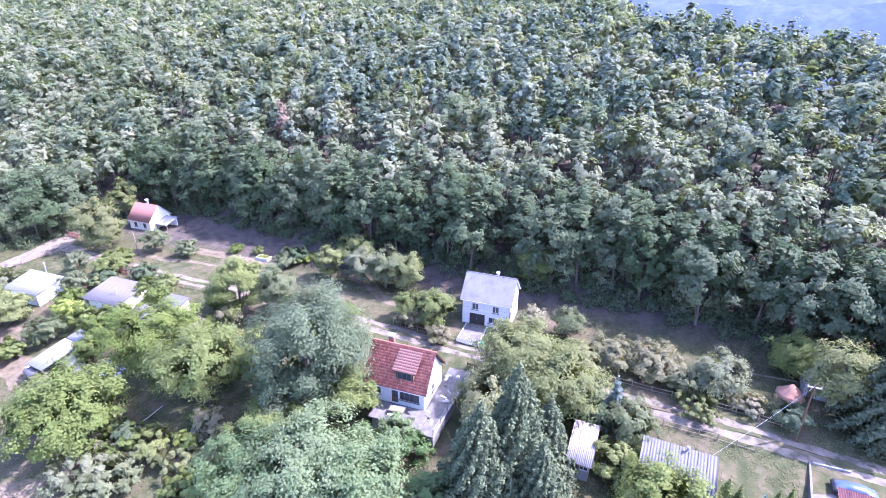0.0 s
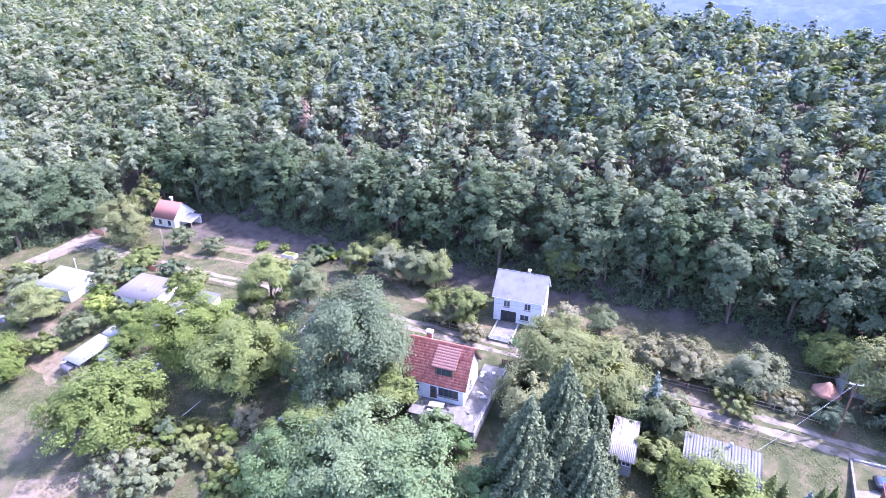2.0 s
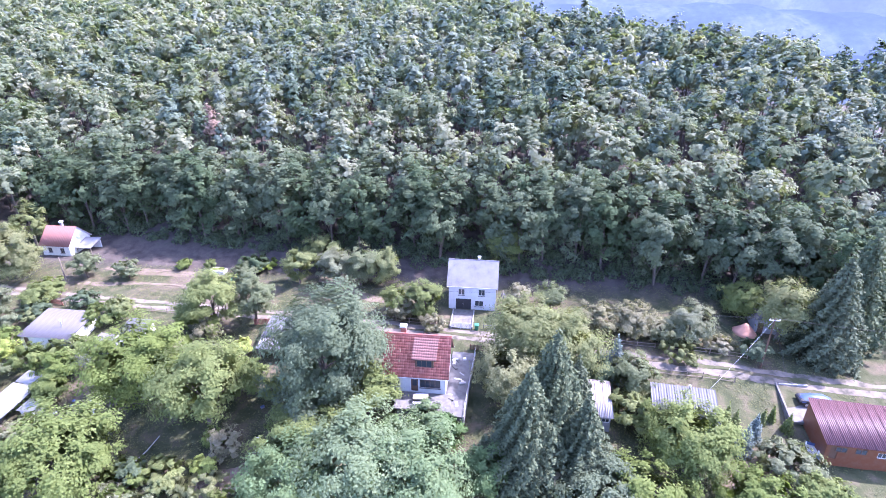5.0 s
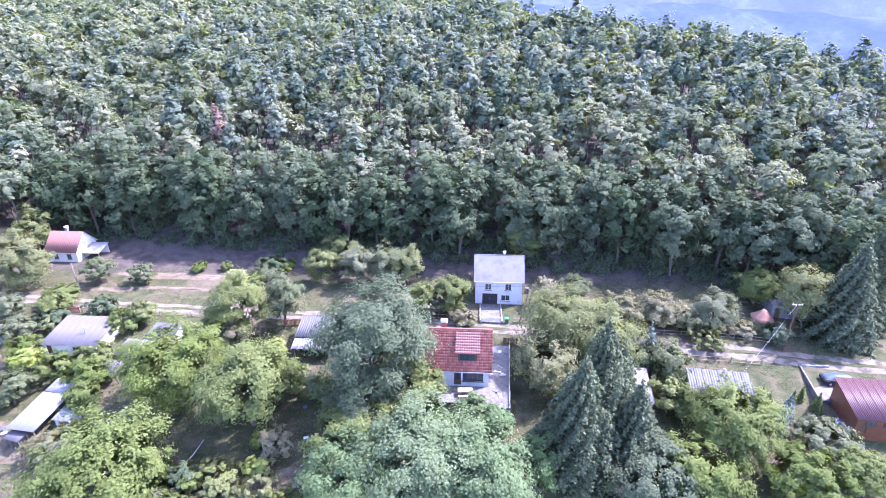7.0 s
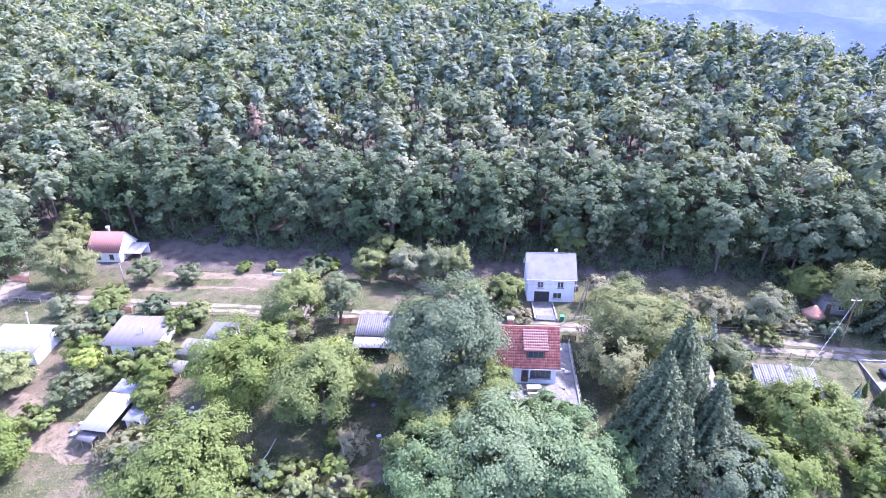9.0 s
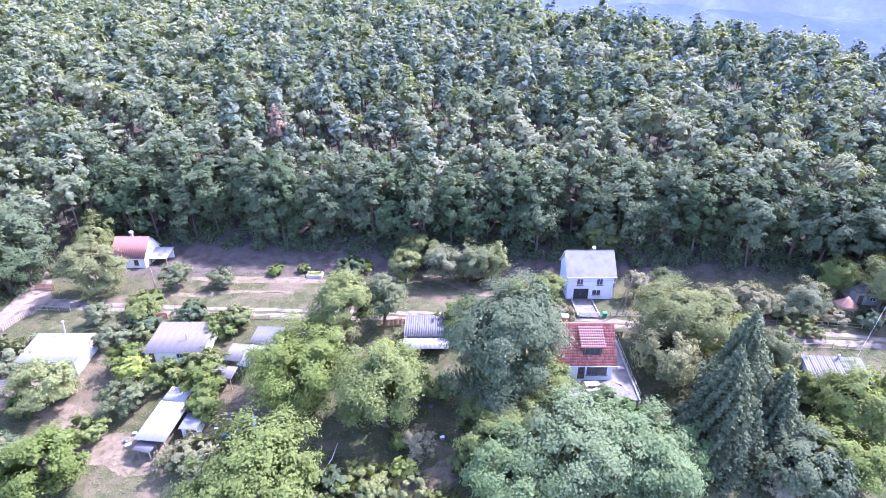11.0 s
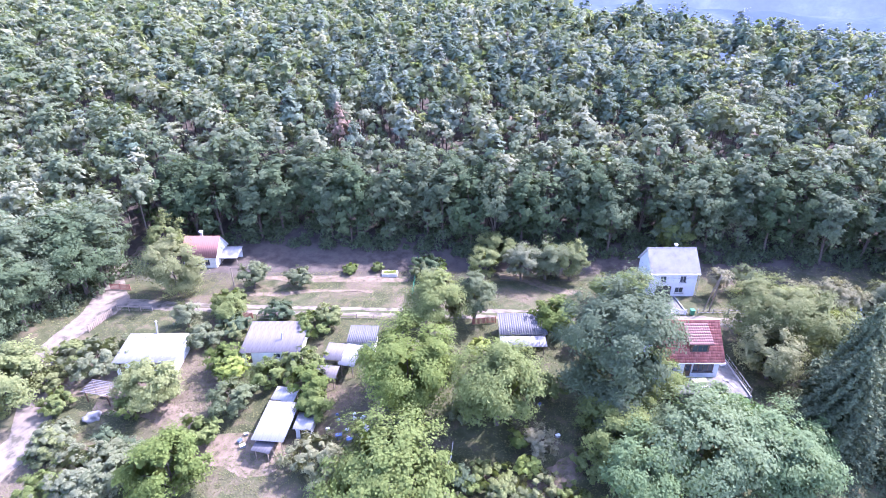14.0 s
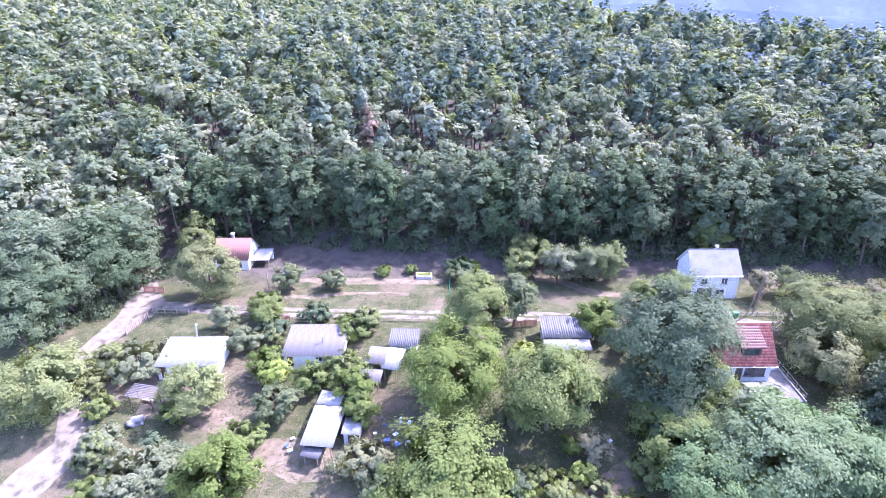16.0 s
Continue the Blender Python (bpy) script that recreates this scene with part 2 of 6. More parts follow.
M_WHITESHEET = streaked("white_sheet", (0.205, 0.202, 0.198), (0.12, 0.112, 0.105), 0.75, 0.75, spec=0.25)
M_ETERNIT = streaked("pinkish_grey_felt", (0.118, 0.108, 0.108), (0.066, 0.06, 0.058), 0.9, 0.9, spec=0.2)
M_RUSTY = streaked("rusty_white_sheet", (0.22, 0.21, 0.20), (0.15, 0.064, 0.045), 1.0, 0.7)
M_DARKBLUE = plain("glossy_dark_blue", (0.06, 0.09, 0.19), 0.32, dirt=0.05)
M_GREENPLASTIC = plain("green_plastic", (0.03, 0.17, 0.09), 0.45, dirt=0.1)
M_METAL = plain("galvanised_metal", (0.45, 0.45, 0.46), 0.4, 0.6, dirt=0.2)
M_BLACK = plain("black_rubber", (0.02, 0.02, 0.02), 0.7, dirt=0.1)
M_TERRACOTTA = plain("terracotta_heap", (0.45, 0.22, 0.14), 0.9, dirt=0.3)
M_STONE = plain("garden_stone", (0.42, 0.39, 0.34), 0.9, dirt=0.35)


# ---- mesh helpers ----
def raw(name, verts, faces, mat, parent=None, label="", smooth=False, tint=None):
    """One mesh object from arrays of vertices and equal-sided faces."""
    me = bpy.data.meshes.new(name)
    verts, faces = np.asarray(verts, dtype=np.float32), np.asarray(faces, dtype=np.int32)
    k = faces.shape[1]
    me.vertices.add(len(verts))
    me.vertices.foreach_set("co", verts.ravel())
    me.loops.add(faces.size)
    me.loops.foreach_set("vertex_index", faces.ravel())
    me.polygons.add(len(faces))
    me.polygons.foreach_set("loop_start", np.arange(0, faces.size, k, dtype=np.int32))
    if smooth:
        me.polygons.foreach_set("use_smooth", np.ones(len(faces), dtype=bool))
    if tint is not None:
        at = me.attributes.new("tint", "FLOAT", "FACE")
        at.data.foreach_set("value", np.asarray(tint, dtype=np.float32))
    me.update(calc_edges=True)
    me.materials.append(mat)
    ob = new(name, me)
    if parent:
        ob.parent = parent
    if label:
        ob["label"] = label
    return ob


def part(name, bm, mat, parent, label="", smooth=False):
    """One bmesh as one mesh object under a thing or a part."""
    me = bpy.data.meshes.new(name)
    if smooth:
        for f in bm.faces:
            f.smooth = True
    bm.to_mesh(me)
    bm.free()
    me.materials.append(mat)
    ob = new(name, me)
    if parent:
        ob.parent = parent
    if label:
        ob["label"] = label
    return ob


def boxes(*items, bevel=0.015):
    """A bmesh of bevelled boxes: each (centre, size) or (centre, size, turn about z in degrees)."""
    bm = bmesh.new()
    for it in items:
        c, s = it[0], it[1]
        r = Matrix.Rotation(radians(it[2]), 4, "Z") if len(it) > 2 else Matrix()
        bmesh.ops.create_cube(bm, size=1, matrix=Matrix.Translation(c) @ r @ Matrix.Diagonal((*s, 1)))
    if bevel:
        bmesh.ops.bevel(bm, geom=bm.edges[:], offset=bevel, segments=1, affect="EDGES")
    return bm


def hull(points, bevel=0.0):
    """A convex solid round some corners."""
    bm = bmesh.new()
    for p in points:
        bm.verts.new(p)
    bmesh.ops.convex_hull(bm, input=bm.verts[:])
    bmesh.ops.dissolve_limit(bm, angle_limit=0.01, verts=bm.verts[:], edges=bm.edges[:])
    if bevel:
        bmesh.ops.bevel(bm, geom=bm.edges[:], offset=bevel, segments=1, affect="EDGES")
    return bm


def tube(bm, path, radii, sides=7):
    """A tapered tube along some points, joined into bm."""
    rings = []
    for i, (p, r) in enumerate(zip(path, radii)):
        p = Vector(p)
        d = (Vector(path[min(i + 1, len(path) - 1)]) - Vector(path[max(i - 1, 0)])).normalized()
        q = d.to_track_quat("Z", "Y")
        rings.append([bm.verts.new(p + q @ Vector((r * math.cos(a), r * math.sin(a), 0))) for a in (2 * math.pi * j / sides for j in range(sides))])
    for a, b in zip(rings, rings[1:]):
        for j in range(sides):
            bm.faces.new((a[j], a[(j + 1) % sides], b[(j + 1) % sides], b[j]))
    bm.faces.new(rings[0][::-1])
    bm.faces.new(rings[-1])
    return bm


def rod(a, b, r, sides=8):
    return tube(bmesh.new(), [a, b], [r, r], sides)


def thing(name, m, label, category, group="", kind=""):
    ob = tagged(new(name), label, category, group, kind)
    ob.matrix_world = m
    return ob


# ---- lie of the land ----
RIDGE_X, RIDGE_Y = [-200, -40, 0, 44, 60, 80, 130, 400], [330, 292, 206, 173, 157, 135, 88, 75]
LAND_Y = [-3000, -300, -100, 38, 62, 80, 86, 118, 150, 175, 260, 400, 3000]
LAND_Z = [-140, -55, -26, -3.8, 0, 0.5, 1.7, 14.5, 20, 24.5, 37, 44, 44]


def land(x, y):
    """Height of the ground."""
    x, y = np.asarray(x, dtype=float), np.asarray(y, dtype=float)
    shift = np.interp(x, [-160, -112, -92, -25, 20, 70], [9, 8, 6, 0, -4, -4])
    yy = y - shift * np.clip((y - 70) / 12, 0, 1)
    z = np.interp(yy, LAND_Y, LAND_Z)
    ridge = np.interp(x, RIDGE_X, RIDGE_Y)
    over = np.clip(y - ridge, 0, None)
    z = z - over * 0.30 - np.clip(over - 60, 0, None) * 0.1
    z = np.maximum(z, -160)
    wave = 0.22 * np.sin(x * 0.21 + 1.3 * np.sin(y * 0.13)) * np.sin(y * 0.17 + 0.7) + 0.06 * np.sin(x * 0.9 + y * 0.5) * np.sin(y * 0.8 - x * 0.3)
    return z + wave * np.clip((70 - y) / 6, 0.25, 1)


def at(x, y, rz=0.0, dz=0.0):
    """The pose of a thing that stands on the ground."""
    return pose(x, y, float(land(x, y)) + dz, 0, 0, rz)


def spread(lo, hi, step, far, grow=1.35):
    """Grid lines: even in the middle, wider and wider outside."""
    mid = list(np.arange(lo, hi + 1e-6, step))
    s, a, b = step, mid[0], mid[-1]
    left, right = [], []
    while b < far:
        s *= grow
        a, b = a - s, b + s
        left.append(a)
        right.append(b)
    return np.array(left[::-1] + mid + right)


def build_ground():
    xs, ys = spread(-175, 110, 1.1, 4200), spread(8, 112, 1.0, 4200)
    gx, gy = np.meshgrid(xs, ys)
    v = np.stack([gx.ravel(), gy.ravel(), land(gx, gy).ravel()], 1)
    i = np.arange(len(xs) * len(ys)).reshape(len(ys), len(xs))
    f = np.stack([i[:-1, :-1], i[:-1, 1:], i[1:, 1:], i[1:, :-1]], -1).reshape(-1, 4)
    ob = raw("ground", v, f, M_GROUND, smooth=True)
    tagged(ob, "dry summer grass, bare earth, brown leaf litter and painted shade before the wood", "ground", kind="structure")


def strip(name, path, width, mat, lift, label, category, seed):
    """A strip of road draped on the ground along a path, with ragged edges."""
    rng = np.random.default_rng(seed)
    p = np.array(path, dtype=float)
    seg = np.r_[0, np.cumsum(np.hypot(*np.diff(p, axis=0).T))]
    n = int(seg[-1] / 0.6)
    s = np.linspace(0, seg[-1], n)
    x, y = np.interp(s, seg, p[:, 0]), np.interp(s, seg, p[:, 1])
    k = np.ones(9) / 9
    x, y = np.convolve(np.pad(x, 4, "edge"), k, "valid"), np.convolve(np.pad(y, 4, "edge"), k, "valid")
    dx, dy = np.gradient(x), np.gradient(y)
    l = np.hypot(dx, dy)
    nx, ny = -dy / l, dx / l
    cols = 5
    w = np.broadcast_to(np.asarray(width if np.ndim(width) else [width] * len(path)), len(path))
    ww = np.interp(s, seg, w)
    rag = np.convolve(rng.normal(0, 0.35, n + 4), np.ones(5) / 5, "valid"), np.convolve(rng.normal(0, 0.35, n + 4), np.ones(5) / 5, "valid")
    V = []
    for c in range(cols):
        u = c / (cols - 1) - 0.5
        off = u * ww + (rag[0] if c == 0 else rag[1] if c == cols - 1 else 0)
        X, Y = x + nx * off, y + ny * off
        edge = 0 if 0 < c < cols - 1 else -0.03
        V.append(np.stack([X, Y, land(X, Y) + lift + edge], 1))
    v = np.stack(V, 1).reshape(-1, 3)
    i = np.arange(n * cols).reshape(n, cols)
    f = np.stack([i[:-1, :-1], i[1:, :-1], i[1:, 1:], i[:-1, 1:]], -1).reshape(-1, 4)[:, ::-1]
    return tagged(raw(name, v, f, mat, smooth=True), label, category, kind="structure")


def build_hills():
    """Far ranges beyond the valley, each a rolling strip."""
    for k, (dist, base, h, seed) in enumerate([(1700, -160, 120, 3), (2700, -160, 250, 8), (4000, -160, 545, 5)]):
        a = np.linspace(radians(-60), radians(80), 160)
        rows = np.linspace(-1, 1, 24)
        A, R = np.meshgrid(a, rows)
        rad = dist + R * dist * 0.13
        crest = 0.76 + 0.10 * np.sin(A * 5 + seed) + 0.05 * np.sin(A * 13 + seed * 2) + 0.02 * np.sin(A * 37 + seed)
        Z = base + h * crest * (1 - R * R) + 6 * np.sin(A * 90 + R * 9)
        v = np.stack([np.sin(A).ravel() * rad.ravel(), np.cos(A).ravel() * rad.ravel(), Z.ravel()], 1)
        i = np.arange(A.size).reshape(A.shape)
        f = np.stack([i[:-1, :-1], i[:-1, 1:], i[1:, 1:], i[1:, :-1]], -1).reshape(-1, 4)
        tagged(raw("backdrop", v, f, M_HILLS[k], smooth=True), "glowing wooded hills beyond the valley with painted blue haze", "hills", kind="structure")


build_ground()
build_hills()
ROAD = [(-117.0, 71.0), (-108, 69.5), (-96, 68.2), (-78, 67.2), (-60, 66.6), (-40, 65.7), (-25, 64.6), (-12, 63.0), (0, 61.6), (12, 60.4), (20, 59.7), (32, 58.6), (48, 57.2), (70, 55)]
strip("road", ROAD, 2.7, M_GRAVEL, 0.05, "pale rutted gravel lane with dusty edges", "road", 1)
strip("road", [(-119.5, 92), (-119.5, 84), (-119.5, 77.5), (-115, 69.5), (-116, 64.5), (-118, 59.5), (-117, 53), (-112.5, 46), (-110.5, 42), (-113, 37), (-116, 30), (-117, 22)], [3.0, 3.6, 4.4, 6.5, 5.0, 4.2, 3.6, 4.2, 4.8, 5.6, 5.4, 5], M_GRAVEL, 0.06, "pale earth track bending round the plots", "road", 2)


strip("verge", [(-106, 69.3), (-96, 68.25), (-78, 67.25), (-60, 66.65), (-40, 65.75), (-25, 64.65), (-12, 63.05), (0, 61.65), (12, 60.45), (20, 59.75), (32, 58.65), (48, 57.25)], 0.75, M_GROUND, 0.075, "worn grassy strip between the wheel ruts of the lane", "verge", 6)

for k, (path, wide) in enumerate([
    ([(-116, 50.5), (-109.6, 50.9), (-105.8, 52.4), (-103, 51.0), (-99.5, 48.6)], [2.0, 4.5, 5.0, 4.5, 3.0]),
    ([(-106, 47.5), (-101.9, 48.2), (-97, 46.5), (-92.9, 45.2), (-89.5, 44.0)], [3.0, 4.0, 3.2, 4.0, 2.0]),
    ([(-91, 40.2), (-87.2, 41.0), (-83.5, 40.2), (-80.5, 39.4), (-77.5, 37.6)], [2.0, 4.6, 5.5, 5.0, 2.0]),
    ([(-52.5, 37.5), (-58.5, 33.4), (-60.2, 29.0), (-63.5, 25.6), (-70, 22)], [1.6, 2.6, 3.2, 3.8, 4.0]),
    ([(-50.5, 34.8), (-46.5, 35.6), (-43.0, 37.2), (-41.5, 40.5)], [1.5, 3.4, 3.2, 1.5]),
    ([(11.5, 39.5), (14.5, 41.6), (17.5, 43.6), (20, 45.6)], [2.0, 3.2, 3.4, 2.0]),
    ([(-96, 73.0), (-90, 72.6), (-80, 74.0), (-70, 73.6)], [0.8, 1.5, 0.9, 0.8]),
    ([(-92, 79.0), (-82, 78.4), (-72, 78.2), (-64, 77.6)], [1.0, 2.6, 2.2, 1.4]),
    ([(-48.5, 78.5), (-44.5, 79.0), (-38, 73.4), (-33, 72.6)], [1.5, 2.6, 2.4, 1.6]),
]):
    strip("bare_earth", path, wide, M_EARTH, 0.03, "dry trodden tan earth between the plots", "earth", 20 + k)


# ---- trees ----
def unit(rng, n):
    d = rng.normal(size=(n, 3))
    return d / np.linalg.norm(d, axis=1, keepdims=True)


def tri_arrays(rng, c, nrm, size):
    """Three-sided leaf sprays at places c, facing nrm."""
    n = len(c)
    nrm = nrm / np.linalg.norm(nrm, axis=1, keepdims=True)
    a = np.cross(nrm, unit(rng, n))
    a /= np.linalg.norm(a, axis=1, keepdims=True) + 1e-9
    b = np.cross(nrm, a)
    s = np.asarray(size).reshape(-1, 1) * np.ones((n, 1))
    v = np.stack([c + a * s, c - a * s * 0.5 + b * s * 0.8, c - a * s * 0.6 - b * s * 0.75], 1).reshape(-1, 3)
    return v, np.arange(n * 3).reshape(-1, 3)


def crown_points(rng, height, radius, bottom, lobes, count, shape="round", reach=(0.45, 0.92)):
    """Leaf places and facings on the twigs of a lobed crown, and the lobes' middles."""
    mid, half = (height + bottom) / 2, (height - bottom) / 2
    d = unit(rng, lobes * 4)
    d = d[d[:, 2] > -0.92][:lobes]
    rr = rng.uniform(*reach, (len(d), 1))
    c = d * rr * [radius, radius, half]
    if shape == "cone":
        k = np.clip(1.05 - (c[:, 2:] / half + 1) / 2, 0.16, 1) ** 0.75 * 1.25
        c[:, :2] *= k
    elif shape == "egg":
        k = 1.12 - 0.32 * (c[:, 2:] / half)
        c[:, :2] *= k
    c[:, 2] += mid
    lr = rng.uniform(0.16, 0.34, len(c)) * min(radius, half * 1.1)
    # twigs: small sprays standing off the lobes at uneven lengths
    twigs = max(60, count // 9)
    own = rng.integers(0, len(c), twigs)
    u = unit(rng, twigs)
    u[:, 2] = np.where(u[:, 2] < -0.35, -u[:, 2], u[:, 2])
    out = u + d[own] * 0.7 + [0, 0, 0.25]
    out /= np.linalg.norm(out, axis=1, keepdims=True)
    t = c[own] + out * (lr[own] * rng.uniform(0.66, 1.14, twigs))[:, None] * [1, 1, 0.9]
    size = np.clip(lr[own] * rng.uniform(0.22, 0.5, twigs), 0.12, 0.9)
    which = rng.integers(0, twigs, count)
    w = rng.normal(size=(count, 3)) * 0.62
    p = t[which] + w * size[which][:, None] * [1, 1, 0.62] + out[which] * (size[which] * rng.uniform(-0.6, 0.7, count))[:, None]
    q = (p - [0, 0, mid]) / [radius, radius, half]
    keep = (np.linalg.norm(q, axis=1) > 0.45) & (p[:, 2] > 0.05)
    far = q / (np.linalg.norm(q, axis=1, keepdims=True) + 1e-6)
    nrm = out[which] * 0.55 + far * 0.55 + unit(rng, count) * 0.33 + [0, 0, 0.35]
    # a shaded inner layer of larger sprays, so that the crown is not seen through
    k = count // 9
    own = rng.integers(0, len(c), k)
    inner = c[own] + unit(rng, k) * (lr[own] * rng.uniform(0.3, 0.8, k))[:, None]
    inner = [0, 0, mid] + (inner - [0, 0, mid]) * 0.86
    scale = np.concatenate([np.ones(int(keep.sum())), np.full(k, 2.6)])
    return np.concatenate([p[keep], inner]), np.concatenate([nrm[keep], inner - [0, 0, mid - 0.3 * half]]), scale, c


def broadleaf(rng, height, radius, bottom, leaf, count, mat, shape="round", lobes=42, trunk_r=0.28, label="", bare=0.0):
    """A trunk with limbs and a lobed crown of many small leaves: a thing at the origin."""
    p, nrm, scale, c = crown_points(rng, height, radius, bottom, lobes, count, shape)
    if bare:
        keep = rng.random(len(p)) > bare
        p, nrm, scale = p[keep], nrm[keep], scale[keep]
    bm = bmesh.new()
    bend = rng.uniform(-0.4, 0.4, 2)
    top = bottom + (height - bottom) * 0.62
    path = [(0, 0, -0.4), (bend[0] * 0.3, bend[1] * 0.3, bottom * 0.6), (bend[0], bend[1], bottom + (top - bottom) * 0.4), (bend[0] * 0.5, bend[1] * 0.5, top)]
    tube(bm, path, [trunk_r * 1.35, trunk_r, trunk_r * 0.7, trunk_r * 0.2], 8)
    for k in rng.permutation(len(c))[:9]:
        z0 = rng.uniform(bottom * 0.7, bottom + (top - bottom) * 0.55)
        s = Vector((bend[0] * 0.8, bend[1] * 0.8, z0))
        e = Vector(c[k])
        m = s.lerp(e, 0.5) + Vector((0, 0, 0.08 * radius))
        tube(bm, [s, m, e], [trunk_r * 0.30, trunk_r * 0.18, trunk_r * 0.05], 5)
    v, f = tri_arrays(rng, p, nrm, leaf * scale * rng.uniform(0.6, 1.3, len(p)))
    return bm, v, f


def spruce_arrays(rng, height, radius, count, leaf, droop=0.35, bottom=0.06):
    """Needle sprays on drooping whorled branches of a narrow cone."""
    tiers = max(8, int(height * 1.25))
    z = bottom + (1 - bottom) * (1 - np.sqrt(rng.random(count)))
    tier = np.round(z * tiers)
    arm_no = rng.integers(0, 11, count)
    arm = arm_no * (2 * math.pi / 11) + tier * 2.4
    jag = 0.68 + 0.42 * np.abs(np.sin(tier * 7.1 + arm_no * 3.3))
    reach = radius * np.clip(1.0 - tier / tiers, 0.02, 1) ** 0.8 * jag
    t = rng.random(count) ** 0.6
    r = reach * t
    side = rng.normal(0, 0.05, count) + rng.normal(0, 0.24, count) * (1 - t) * 1.2
    p = np.stack([np.cos(arm + side) * r, np.sin(arm + side) * r, tier / tiers * height - droop * r * (0.4 + 0.6 * t) + rng.normal(0, 0.12, count) - np.abs(rng.normal(0, 0.22, count))], 1)
    nrm = np.stack([np.cos(arm) * 0.5, np.sin(arm) * 0.5, np.full(count, 0.7)], 1) + unit(rng, count) * 0.75
    return tri_arrays(rng, p, nrm, leaf * rng.uniform(0.6, 1.3, count))


def conifer(rng, height, radius, count, leaf, droop=0.35, bottom=0.06):
    bm = tube(bmesh.new(), [(0, 0, -0.4), (0, 0, height * 0.5), (0, 0, height * 0.98)], [height * 0.017, height * 0.011, 0.02], 7)
    v, f = spruce_arrays(rng, height, radius, count, leaf, droop, bottom)
    return bm, v, f


def plant(name, m, bm, v, f, mat, label, category="tree", group=""):
    t = thing(name, m, label, category, group)
    part("trunk", bm, M_BARK, t)
    raw("crown", v, f, mat, t)
    return t


